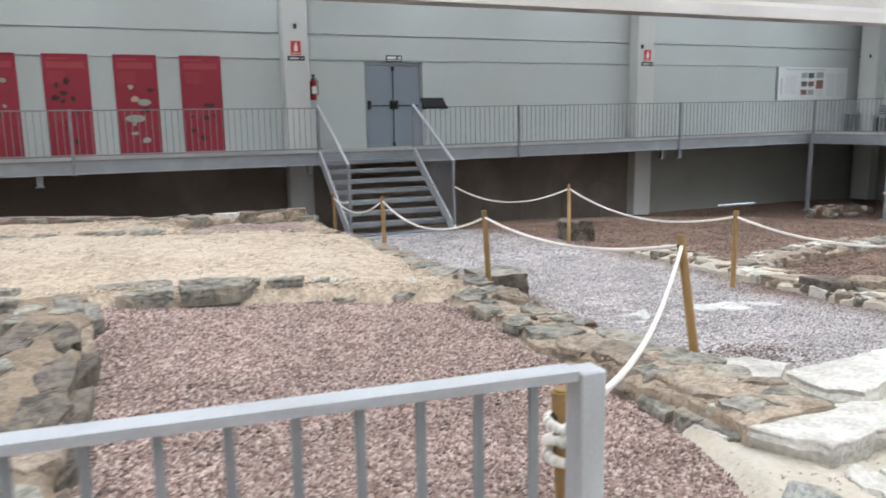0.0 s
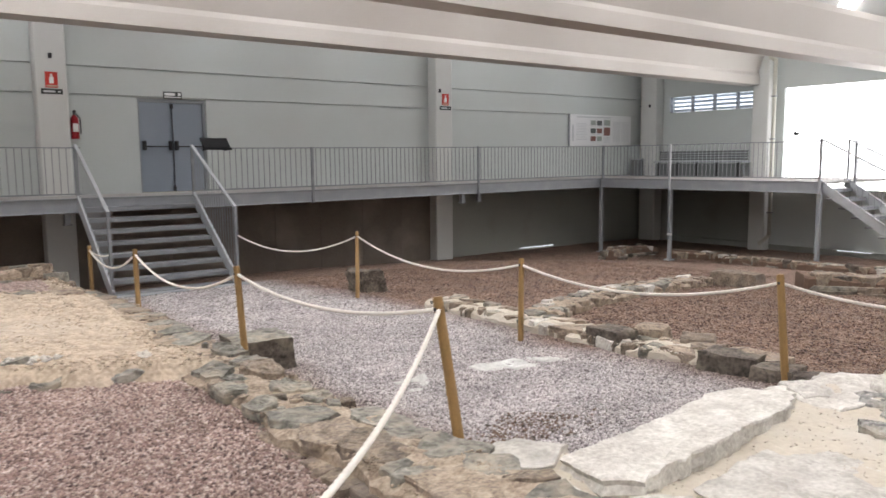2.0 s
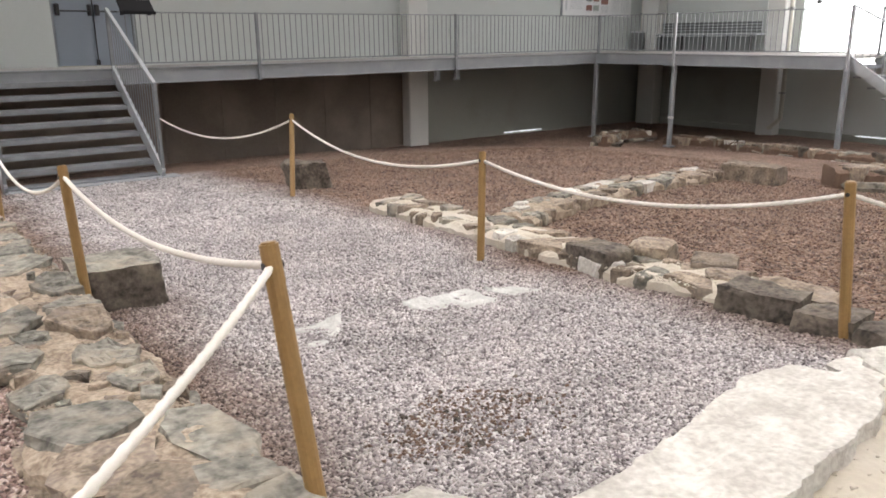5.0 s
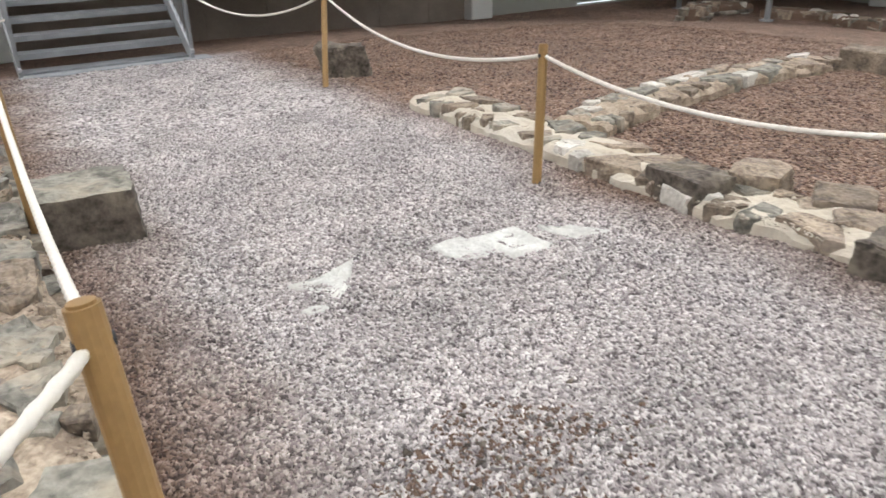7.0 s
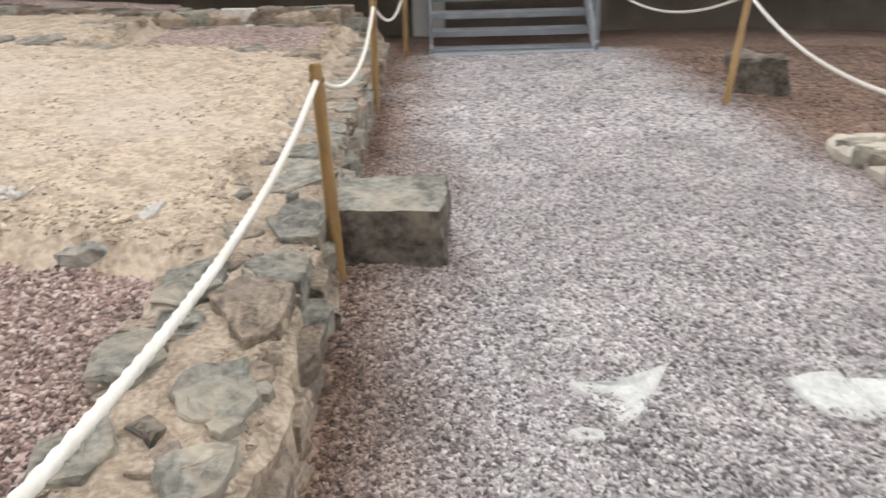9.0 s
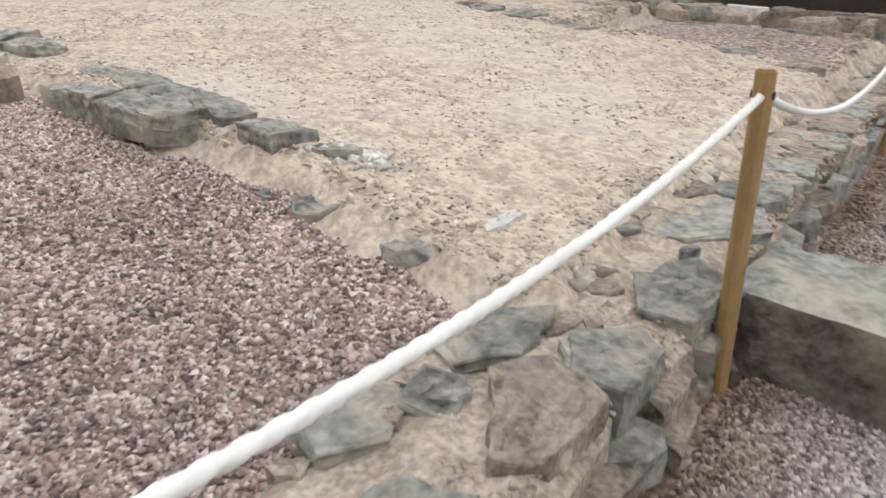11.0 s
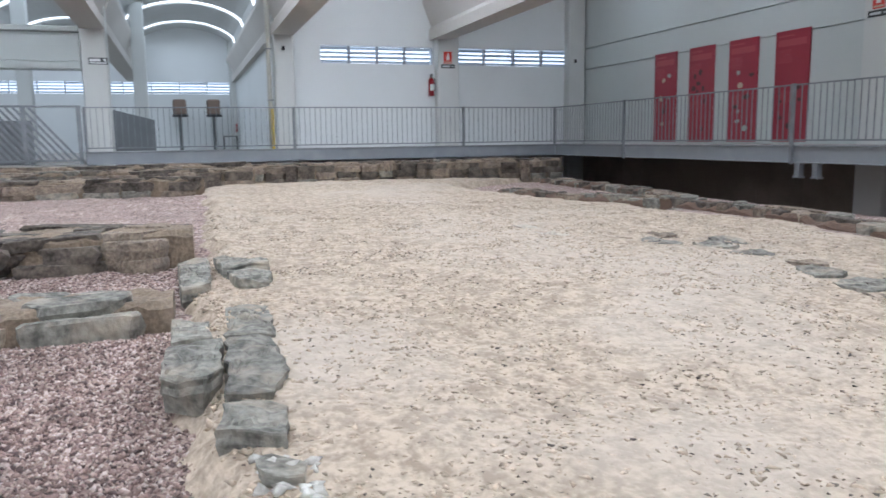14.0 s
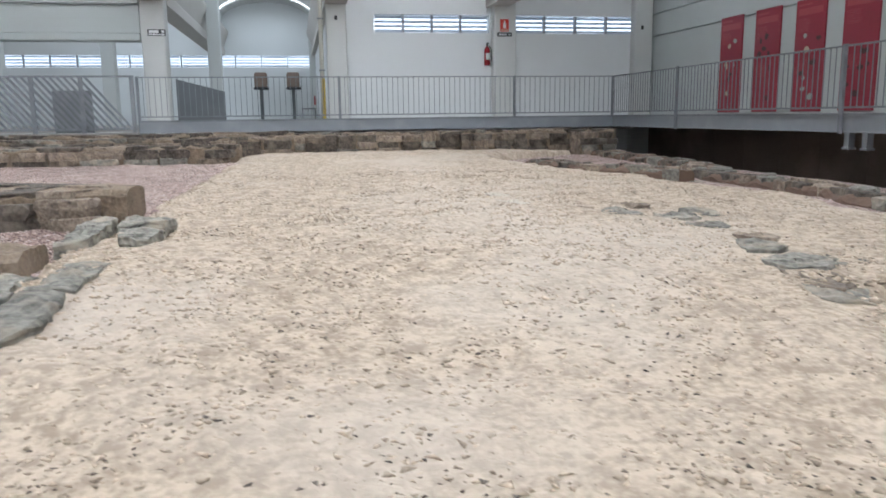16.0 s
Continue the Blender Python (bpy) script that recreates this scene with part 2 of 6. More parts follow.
RED = [(0.196, 0.118, 0.082), (0.124, 0.074, 0.053), (0.238, 0.155, 0.112), (0.073, 0.045, 0.032), (0.315, 0.221, 0.168), (0.162, 0.099, 0.07)]
GREY = [(0.444, 0.404, 0.393), (0.3, 0.267, 0.266), (0.536, 0.498, 0.481), (0.155, 0.135, 0.134), (0.651, 0.617, 0.595), (0.377, 0.339, 0.334)]
PINK = [(0.362, 0.254, 0.215), (0.244, 0.165, 0.143), (0.456, 0.344, 0.296), (0.129, 0.087, 0.078), (0.581, 0.475, 0.42), (0.306, 0.211, 0.181)]
M = {
    "gravel": gravel_material("crushed_stone_gravel", (RED, GREY), 42, 0.9, (3.02, 5.7, 3.9, 14.6, 0.35)),
    "chips": gravel_material("loose_stone_chips", (RED, GREY), 3.0, 0.1, (3.02, 5.7, 3.9, 14.6, 0.35)),
    "pit_gravel": gravel_material("pit_gravel", (PINK,), 42, 0.9),
    "pit_chips": gravel_material("pit_chips", (PINK,), 3.0, 0.1),
    "sand": material("compacted_sand", (0.58, 0.478, 0.366), (0.34, 0.268, 0.198), 0.95, 0, 9, 30, 0.86, 1.0, stain=(0.56, 0.485, 0.40), stain_scale=0.6, stain_amount=0.6, distance=0.02),
    "clod": material("crumbled_sand", (0.58, 0.48, 0.365), (0.37, 0.29, 0.21), 0.95, 0, 11, 38, 0.8, 0.8, spread=0.3, distance=0.01),
    "mortar": material("lime_mortar", (0.47, 0.385, 0.295), (0.235, 0.182, 0.135), 0.95, 0, 8, 44, 0.86, 1.0, stain=(0.36, 0.28, 0.2), stain_scale=3, stain_amount=0.5, distance=0.02),
    "earth": material("dug_earth", (0.20, 0.13, 0.09), (0.12, 0.08, 0.06), 0.95, 0, 4, 40, 0.5, 0.6, distance=0.02),
    "stone_grey": material("grey_limestone", (0.39, 0.38, 0.35), (0.13, 0.128, 0.12), 0.85, 0, 11, 42, 0.84, 1.0, spread=0.22, stain=(0.42, 0.37, 0.30), stain_scale=4, stain_amount=0.7, distance=0.02),
    "stone_tan": material("tan_sandstone", (0.37, 0.30, 0.225), (0.13, 0.10, 0.078), 0.9, 0, 9, 40, 0.82, 1.0, spread=0.25, distance=0.02, stain=(0.24, 0.2, 0.17), stain_scale=5, stain_amount=0.6),
    "stone_white": material("pale_limestone", (0.68, 0.655, 0.60), (0.43, 0.405, 0.36), 0.85, 0, 6, 34, 0.8, 1.0, distance=0.02, spread=0.1, stain=(0.36, 0.33, 0.29), stain_scale=4, stain_amount=0.4),
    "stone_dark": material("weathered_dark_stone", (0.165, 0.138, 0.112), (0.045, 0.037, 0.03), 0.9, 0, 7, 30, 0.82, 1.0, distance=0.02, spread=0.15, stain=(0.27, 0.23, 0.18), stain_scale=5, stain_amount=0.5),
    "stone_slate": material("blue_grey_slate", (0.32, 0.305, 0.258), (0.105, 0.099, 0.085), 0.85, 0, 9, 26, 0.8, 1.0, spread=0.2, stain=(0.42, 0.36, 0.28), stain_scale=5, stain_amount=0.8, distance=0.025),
    "old_mortar": material("weathered_brown_mortar", (0.29, 0.225, 0.158), (0.14, 0.105, 0.075), 0.95, 0, 6, 40, 0.82, 1.0, stain=(0.40, 0.33, 0.25), stain_scale=3, stain_amount=0.5, distance=0.02),
    "lime": material("white_lime_stone", (0.70, 0.70, 0.66), (0.47, 0.47, 0.44), 0.9, 0, 7, 40, 0.75, 0.8, spread=0.05, distance=0.015),
    "wall": material("painted_precast_panel", (0.535, 0.572, 0.558), (0.495, 0.532, 0.518), 0.7, 0, 0.8, 40, 0.4, 0.05, stain=(0.48, 0.49, 0.47), stain_scale=0.5, stain_amount=0.35),
    # Paler copy of the wall paint; stronger light on these walls put into colour.
    "wall_lit": material("lit_painted_wall", (0.74, 0.76, 0.76), (0.69, 0.71, 0.71), 0.65, 0, 0.8, 40, 0.4, 0.05, stain=(0.64, 0.66, 0.65), stain_scale=0.5, stain_amount=0.35),
    "beam": material("painted_concrete_beam", (0.50, 0.475, 0.44), (0.45, 0.425, 0.39), 0.75, 0, 1.0, 50, 0.4, 0.06, stain=(0.5, 0.48, 0.45), stain_scale=0.7, stain_amount=0.4),
    "pillar": material("painted_pillar", (0.60, 0.61, 0.59), (0.55, 0.56, 0.54), 0.7, 0, 2, 60, 0.4, 0.05, stain=(0.55, 0.55, 0.52), stain_scale=1.5, stain_amount=0.3),
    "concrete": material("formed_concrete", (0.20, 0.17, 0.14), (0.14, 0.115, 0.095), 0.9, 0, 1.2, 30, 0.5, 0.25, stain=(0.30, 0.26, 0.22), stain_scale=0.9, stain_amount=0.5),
    "panel_low": material("grey_green_base_panel", (0.30, 0.31, 0.28), (0.25, 0.26, 0.23), 0.85, 0, 1.0, 40, 0.5, 0.1, stain=(0.2, 0.19, 0.16), stain_scale=0.8, stain_amount=0.4),
    "steel": material("galvanised_steel", (0.27, 0.285, 0.30), (0.21, 0.222, 0.235), 0.55, 0.35, 9, 90, 0.5, 0.04, stain=(0.34, 0.355, 0.37), stain_scale=5, stain_amount=0.5),
    "steel_light": material("bright_galvanised_steel", (0.50, 0.52, 0.54), (0.40, 0.415, 0.43), 0.5, 0.35, 9, 90, 0.5, 0.04),
    "paint_steel": material("grey_painted_steel", (0.33, 0.35, 0.37), (0.28, 0.30, 0.32), 0.55, 0.2, 6, 70, 0.5, 0.04, stain=(0.42, 0.43, 0.44), stain_scale=3, stain_amount=0.4),
    "screen_grey": material("dark_grey_sheet", (0.2, 0.21, 0.22), (0.16, 0.17, 0.18), 0.6, 0.1, 4, 60, 0.5, 0.03),
    "deckboard": material("deck_boards", (0.36, 0.35, 0.33), (0.28, 0.27, 0.25), 0.8, 0, 3, 40, 0.5, 0.15),
    "door": material("blue_grey_door_paint", (0.27, 0.31, 0.36), (0.24, 0.28, 0.33), 0.5, 0.1, 3, 60, 0.5, 0.03),
    "black": material("black_plastic", (0.02, 0.02, 0.022), None, 0.45, 0, 10, 80, 0.5, 0.03),
    "matte_black": material("matt_black_board", (0.014, 0.014, 0.016), None, 0.95, 0, 10, 80, 0.5, 0.03),
    "post_wood": material("varnished_pine", (0.33, 0.20, 0.075), (0.22, 0.13, 0.048), 0.5, 0, 9, 60, 0.5, 0.1, spread=0.12),
    "rope": material("cotton_rope", (0.80, 0.77, 0.71), (0.66, 0.62, 0.55), 0.95, 0, 20, 160, 0.5, 0.4, distance=0.003),
    "red": material("red_printed_panel", (0.32, 0.022, 0.045), (0.27, 0.018, 0.036), 0.35, 0, 2, 30, 0.5, 0.01),
    "red_light": material("pale_red_print", (0.40, 0.06, 0.075), (0.36, 0.05, 0.06), 0.35, 0, 4, 40, 0.5, 0.01),
    "print_dark": material("dark_print", (0.09, 0.02, 0.025), (0.05, 0.02, 0.02), 0.35, 0, 14, 60, 0.5, 0.01),
    "print_cream": material("cream_print", (0.58, 0.47, 0.33), (0.4, 0.33, 0.25), 0.35, 0, 14, 60, 0.5, 0.01),
    "print_teal": material("grey_green_print", (0.28, 0.33, 0.31), (0.4, 0.42, 0.38), 0.35, 0, 12, 60, 0.5, 0.01),
    "board": material("white_printed_board", (0.76, 0.77, 0.77), (0.72, 0.73, 0.74), 0.4, 0, 4, 40, 0.5, 0.01),
    "print_grey": material("grey_text_print", (0.48, 0.5, 0.52), (0.58, 0.6, 0.6), 0.5, 0, 40, 160, 0.5, 0.01),
    "print_brown": material("brown_photo_print", (0.34, 0.13, 0.10), (0.16, 0.1, 0.09), 0.4, 0, 14, 60, 0.5, 0.01),
    "sign_red": material("fire_sign_red", (0.62, 0.04, 0.025), None, 0.4, 0, 6, 60, 0.5, 0.01),
    "sign_white": material("sign_white", (0.8, 0.8, 0.78), None, 0.4, 0, 6, 60, 0.5, 0.01),
    "sign_black": material("sign_black", (0.025, 0.03, 0.028), None, 0.4, 0, 6, 60, 0.5, 0.01),
    "ext_red": material("extinguisher_red", (0.3, 0.012, 0.018), None, 0.25, 0, 6, 60, 0.5, 0.01),
    "pipe": material("cream_pvc_pipe", (0.55, 0.54, 0.47), (0.48, 0.47, 0.41), 0.45, 0, 5, 50, 0.5, 0.03),
    "yellow": material("yellow_paint", (0.6, 0.42, 0.05), None, 0.5, 0, 5, 50, 0.5, 0.03),
    "wood_seat": material("brown_moulded_wood", (0.23, 0.16, 0.12), (0.17, 0.12, 0.09), 0.5, 0, 6, 50, 0.5, 0.03),
    "bench": material("dark_grey_bench", (0.14, 0.15, 0.15), (0.1, 0.11, 0.11), 0.6, 0, 5, 50, 0.5, 0.05),
    "vault": material("vault_concrete", (0.60, 0.61, 0.60), (0.53, 0.54, 0.53), 0.8, 0, 1, 50, 0.4, 0.05, stain=(0.46, 0.46, 0.44), stain_scale=0.6, stain_amount=0.4),
    "skylight": emitter("translucent_roof_light", (0.96, 0.98, 1.0), 8.2),
    # Emission lowered over the north aisle only to keep the north wall darker.
    "skylight_north": emitter("dimmed_roof_light", (0.96, 0.98, 1.0), 3.5),
    "skylight_far": emitter("bright_roof_light", (0.95, 0.98, 1.0), 2.2),
    "plaster": material("pale_lime_plaster", (0.61, 0.555, 0.46), (0.46, 0.405, 0.325), 0.95, 0, 4, 30, 0.6, 0.8, stain=(0.60, 0.57, 0.51), stain_scale=2, stain_amount=0.6, distance=0.02),
    "slat_glass": material("pale_glass_slat", (0.62, 0.68, 0.76), (0.52, 0.58, 0.66), 0.3, 0, 6, 60, 0.5, 0.01),
    "daylight": emitter("bright_overcast_daylight", (0.97, 0.99, 1.0), 3.5),
    "slat_light": emitter("louvre_daylight", (0.84, 0.92, 1.0), 1.6),
}


# ---- mesh helpers ----
def box(bm, lo, hi, rz=0.0, bevel=0.0):
    c = [(a + b) / 2 for a, b in zip(lo, hi)]
    s = [abs(b - a) for a, b in zip(lo, hi)]
    m = pose(*c, 0, 0, rz) @ Matrix.Diagonal((*s, 1))
    made = bmesh.ops.create_cube(bm, size=1, matrix=m)["verts"]
    if bevel:
        edges = list({e for v in made for e in v.link_edges})
        bmesh.ops.bevel(bm, geom=edges, offset=bevel, segments=1, affect="EDGES")
    return bm


def tube(bm, p0, p1, r0, r1=None, n=10, caps=True):
    p0, p1 = Vector(p0), Vector(p1)
    d = p1 - p0
    m = Matrix.Translation((p0 + p1) / 2) @ d.to_track_quat("Z", "Y").to_matrix().to_4x4()
    bmesh.ops.create_cone(bm, cap_ends=caps, segments=n, radius1=r0, radius2=r0 if r1 is None else r1, depth=d.length, matrix=m)
    return bm


def beam_between(bm, p0, p1, w, h):
    """A square bar from p0 to p1; w across, h upwards."""
    p0, p1 = Vector(p0), Vector(p1)
    d = p1 - p0
    x = d.normalized()
    y = Vector((0, 0, 1)).cross(x)
    y = y.normalized() if y.length > 1e-4 else Vector((0, 1, 0))
    z = x.cross(y)
    m = Matrix((( *x, 0), (*y, 0), (*z, 0), (0, 0, 0, 1))).transposed()
    m.translation = (p0 + p1) / 2
    bmesh.ops.create_cube(bm, size=1, matrix=m @ Matrix.Diagonal((d.length, w, h, 1)))
    return bm


def part(name, bm, mat, parent=None, label="", smooth=False):
    me = bpy.data.meshes.new(name)
    bm.to_mesh(me)
    bm.free()
    me.materials.append(M[mat])
    if smooth:
        for p in me.polygons:
            p.use_smooth = True
    ob = new(name, me)
    if parent:
        ob.parent = parent
    if label:
        tagged(ob, label)
    return ob


def piece(name, me, parent, m):
    """One of many alike pieces that share a mesh."""
    ob = new(name, me)
    ob.parent = parent
    ob.matrix_basis = m
    return ob


def thing(name, m, label, category, group="", kind=""):
    ob = new(name)
    ob.empty_display_size = 0.1
    ob.matrix_basis = m if isinstance(m, Matrix) else Matrix.Translation(m)
    return tagged(ob, label, category, group, kind)


def boxes(*spans, bevel=0.0):
    bm = bmesh.new()
    for lo, hi in spans:
        box(bm, lo, hi, bevel=bevel)
    return bm


def structure(name, bm, mat, label, category):
    return tagged(part(name, bm, mat), label, category, kind="structure")


DECK, RAIL, EAST_RISE = 1.26, 2.18, 0.075
WALL_Y, WALL_W, WALL_E = 18.34, -16.2, 21.25


def base_level(x, y):
    return max(0.055 * max(0, 6.3 - y) * max(0, min(1, (7.5 - x) / 1.5)) - 0.0065 * max(0, y - 8) ** 2 - 0.0055 * max(0, x - 6.5) ** 2, -0.8)


def ground_level(x, y):
    if x < 2.35:
        if y > 15.75:
            return -0.45
        if y > 12.4 and x < -0.2:
            return 0.42 - 0.06 * max(0.0, x + 3)
        if y > 8.2:
            return 0.25 if 0.1 < x < 2.1 and 11.6 < y < 13.9 else 0.1
        if x > -1.25:
            return min(0.42, 0.19 + 0.078 * (2.1 - x))
        if x > -3.7:
            return 0.45
        return 0.49
    return base_level(x, y)


def sand_level(x, y):
    z = 0.37 + 0.052 * (1.9 - x) if x > -1 else 0.52 + 0.006 * (-1 - x)
    if y > 11:
        z -= 0.015 * (y - 11)
    return z


# ---- ground ----
def sheet(name, x0, x1, y0, y1, step, height, mat, label, category, inside=None, rough=0.012):
    nx, ny = int(round((x1 - x0) / step)), int(round((y1 - y0) / step))
    verts = []
    for j in range(ny + 1):
        for i in range(nx + 1):
            x, y = x0 + i * step, y0 + j * step
            z = height(x, y) + rough * noise.noise((x * 2.1, y * 2.1, 3.0)) + 0.5 * rough * noise.noise((x * 6, y * 6, 1.0))
            verts.append((x, y, z))
    faces = []
    for j in range(ny):
        for i in range(nx):
            if inside and not inside(x0 + (i + 0.5) * step, y0 + (j + 0.5) * step):
                continue
            a = j * (nx + 1) + i
            faces.append((a, a + 1, a + nx + 2, a + nx + 1))
    me = bpy.data.meshes.new(name)
    me.from_pydata(verts, [], faces)
    bm = bmesh.new()
    bm.from_mesh(me)
    bmesh.ops.delete(bm, geom=[v for v in bm.verts if not v.link_faces], context="VERTS")
    ob = part(name, bm, mat, smooth=True)
    bpy.data.meshes.remove(me)
    return tagged(ob, label, category, kind="structure")


sheet("ground", 2.2, 21.4, -3.0, 18.4, 0.15, base_level, "gravel", "grey and reddish crushed stone gravel over sloping ground", "gravel", rough=0.02)
sheet("floor_pits", -16.4, 2.4, -3.0, 18.4, 0.15, ground_level, "pit_gravel", "pinkish brown gravel filling the dug rooms", "gravel", rough=0.02)
structure("floor_base", boxes(((-40, -14, -1.3), (21.6, 19, -1.15))), "concrete", "dark concrete base slab under the excavation", "floor")
structure("floor_annex", boxes(((-40, -14, 0.9), (-16.0, 18.2, 1.08))), "deckboard", "grey floor of the neighbouring hall", "floor")


def near_edge(x):
    return float(np.interp(x, (-13, -4.2, -1.7, -1.0, 0.6, 0.95, 1.3, 2.0, 2.4), (8.0, 7.75, 7.62, 7.58, 7.58, 7.62, 7.5, 7.38, 7.3)))


def far_edge(x):
    return float(np.interp(x, (-13, -12.4, -11, -8.7, -7.4, -6.4, -5.2, -4.3, -2.7, -1, 0, 2.4), (15.2, 14.3, 12.7, 12.7, 12.9, 13.7, 13.5, 13.75, 13.95, 13.7, 13.6, 13.6)))


def sand_inside(x, y):
    """Metres inside the ragged edge of the sand (negative outside)."""
    w = 0.16 * noise.noise((x * 1.7, y * 1.7, 7)) + 0.09 * noise.noise((x * 5, y * 5, 2)) + 0.04 * noise.noise((x * 13, y * 13, 6))
    pit = max(abs(x - 1.05) - 0.85, abs(y - 12.7) - 0.9)
    return min(y - near_edge(x), far_edge(x) - y, 2.35 - x, x + 13.2, pit) + w


def in_sand(x, y):
    return sand_inside(x, y) > 0.12


def sand_shape(x, y):
    d = max(0.0, min(1.0, (sand_inside(x, y) + 0.1) / 0.3))
    d = d * d * (3 - 2 * d)
    low = ground_level(x, min(y, 7.7) if y < 9 else y) - 0.08
    top = sand_level(x, y) + 0.05 * noise.noise((x * 0.7, y * 0.7, 5)) + 0.022 * noise.noise((x * 3.1, y * 3.1, 9)) + 0.01 * noise.noise((x * 11, y * 11, 4))
    return low + (top - low) * d


sheet("ground_sand", -13.5, 2.4, 7.0, 15.75, 0.07, sand_shape, "sand", "pale yellow compacted sand floor with small stones", "sand", rough=0.006)


# bank of lime mortar on which the paving slabs lie
def bank_shape(x, y):
    w = 0.14 * noise.noise((x * 1.7, y * 1.7, 2)) + 0.07 * noise.noise((x * 5, y * 5, 3)) + 0.03 * noise.noise((x * 13, y * 13, 3))
    far = float(np.interp(x, (-1.3, 1.6, 2.0, 2.7, 3.2, 5.0, 7.0), (2.7, 2.9, 4.3, 4.75, 4.35, 4.35, 4.2)))
    d = max(0.0, min(1.0, (min(far - y, x + 1.2, 7.6 - x) + w + 0.1) / 0.35))
    low = (base_level(x, y) if x > 2.3 else ground_level(x, y)) - 0.08
    top = 0.29 + 0.05 * max(0, min(1, (2.5 - x) / 3)) + 0.04 * noise.noise((x * 1.2, y * 1.2, 11)) + 0.025 * noise.noise((x * 4, y * 4, 3)) + 0.01 * noise.noise((x * 12, y * 12, 3))
    return low + (top - low) * d * d * (3 - 2 * d)


sheet("ground_bank", -1.4, 7.8, -2.9, 5.0, 0.06, bank_shape, "plaster", "bank of pale lime mortar holding old paving slabs", "mortar", rough=0.006)

# ---- hall: north wall with door ----
D0, D1, DTOP = 4.81, 6.27, 3.25
north = structure("wall_north", boxes(
    ((WALL_W - 0.3, WALL_Y, 1.0), (D0, WALL_Y + 0.3, 3.25)), ((D1, WALL_Y, 1.0), (WALL_E + 0.3, WALL_Y + 0.3, 3.25)),
    ((D0, WALL_Y, 1.0), (D1, WALL_Y + 0.3, DECK - 0.01)),
    ((WALL_W - 0.3, WALL_Y, 3.285), (WALL_E + 0.3, WALL_Y + 0.3, 3.815)), ((WALL_W - 0.3, WALL_Y, 3.85), (WALL_E + 0.3, WALL_Y + 0.3, 7.0)),
    ((WALL_W - 0.3, WALL_Y + 0.07, 3.2), (D0, WALL_Y + 0.28, 3.9)), ((D1, WALL_Y + 0.07, 3.2), (WALL_E + 0.3, WALL_Y + 0.28, 3.9)),
    ((D0, WALL_Y + 0.07, 3.256), (D1, WALL_Y + 0.28, 3.9))),
    "wall", "white painted precast concrete wall with shadow joints", "wall")
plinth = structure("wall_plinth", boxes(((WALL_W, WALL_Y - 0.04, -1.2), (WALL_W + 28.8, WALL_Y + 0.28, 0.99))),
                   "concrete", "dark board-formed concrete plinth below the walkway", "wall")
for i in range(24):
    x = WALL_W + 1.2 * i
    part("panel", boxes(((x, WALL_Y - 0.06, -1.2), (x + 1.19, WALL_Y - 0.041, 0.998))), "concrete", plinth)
structure("wall_plinth_east", boxes(((12.7, WALL_Y - 0.08, -1.2), (WALL_E + 0.3, WALL_Y - 0.062, 0.998))),
          "panel_low", "grey green concrete plinth panel below the walkway", "wall")


slot = thing("window_5", (0, 0, 0), "thin slots of daylight at the foot of the plinth", "window", kind="structure")
part("slot", boxes(((15.6, WALL_Y - 0.095, -0.745), (17.0, WALL_Y - 0.081, -0.731))), "slat_light", slot)
part("slot", boxes(((WALL_E - 0.045, 10.7, -0.656), (WALL_E - 0.031, 11.6, -0.645))), "slat_light", slot)


def door():
    d = thing("door_1", (D0, WALL_Y + 0.1, DECK), "closed blue grey double fire door with black push bars", "door", kind="structure")
    w, h = D1 - D0, DTOP - DECK
    part("frame", boxes(((0.0, -0.03, 0), (0.05, 0.1, h)), ((w - 0.05, -0.03, 0), (w, 0.1, h)), ((0.05, -0.03, h - 0.07), (w - 0.05, 0.1, h))), "paint_steel", d)
    for a, b in ((0.055, w / 2 - 0.004), (w / 2 + 0.004, w - 0.055)):
        leaf = part("leaf", boxes(((a, 0, 0.01), (b, 0.06, h - 0.075)), bevel=0.004), "door", d)
        part("push_bar", tube(bmesh.new(), (a + 0.08, -0.09, 0.98), (b - 0.05, -0.09, 0.98), 0.014), "black", leaf)
        part("latch_box", boxes(((a + 0.03, -0.1, 0.9), (a + 0.1, -0.001, 1.1)), bevel=0.012), "black", leaf)
        if a < 0.1:
            part("lock_box", boxes(((b - 0.09, -0.1, 0.9), (b - 0.03, -0.001, 1.1)), bevel=0.012), "black", leaf)
    rod = part("bolt_rod", tube(bmesh.new(), (w / 2, -0.03, 0.05), (w / 2, -0.03, h - 0.12), 0.011), "black", d)
    part("bolt_cap", boxes(((w / 2 - 0.03, -0.05, h - 0.2), (w / 2 + 0.03, -0.001, h - 0.1)), bevel=0.008), "black", rod)
    part("bolt_cap", boxes(((w / 2 - 0.03, -0.05, 0.02), (w / 2 + 0.03, -0.001, 0.12)), bevel=0.008), "black", rod)


door()


def pillar(name, x, y, w, d, z0, z1, label="white painted square concrete pillar"):
    bm = box(bmesh.new(), (x - w / 2, y - d / 2, z0), (x + w / 2, y + d / 2, z1), bevel=0.025)
    return tagged(part(name, bm, "pillar"), label, "pillar", "pillars of the hall", kind="structure")


for px in (3.14, 12.6, -6.15):
    pillar("pillar_north", px, WALL_Y - 0.182, 0.56, 0.36, -1.0, 6.2)
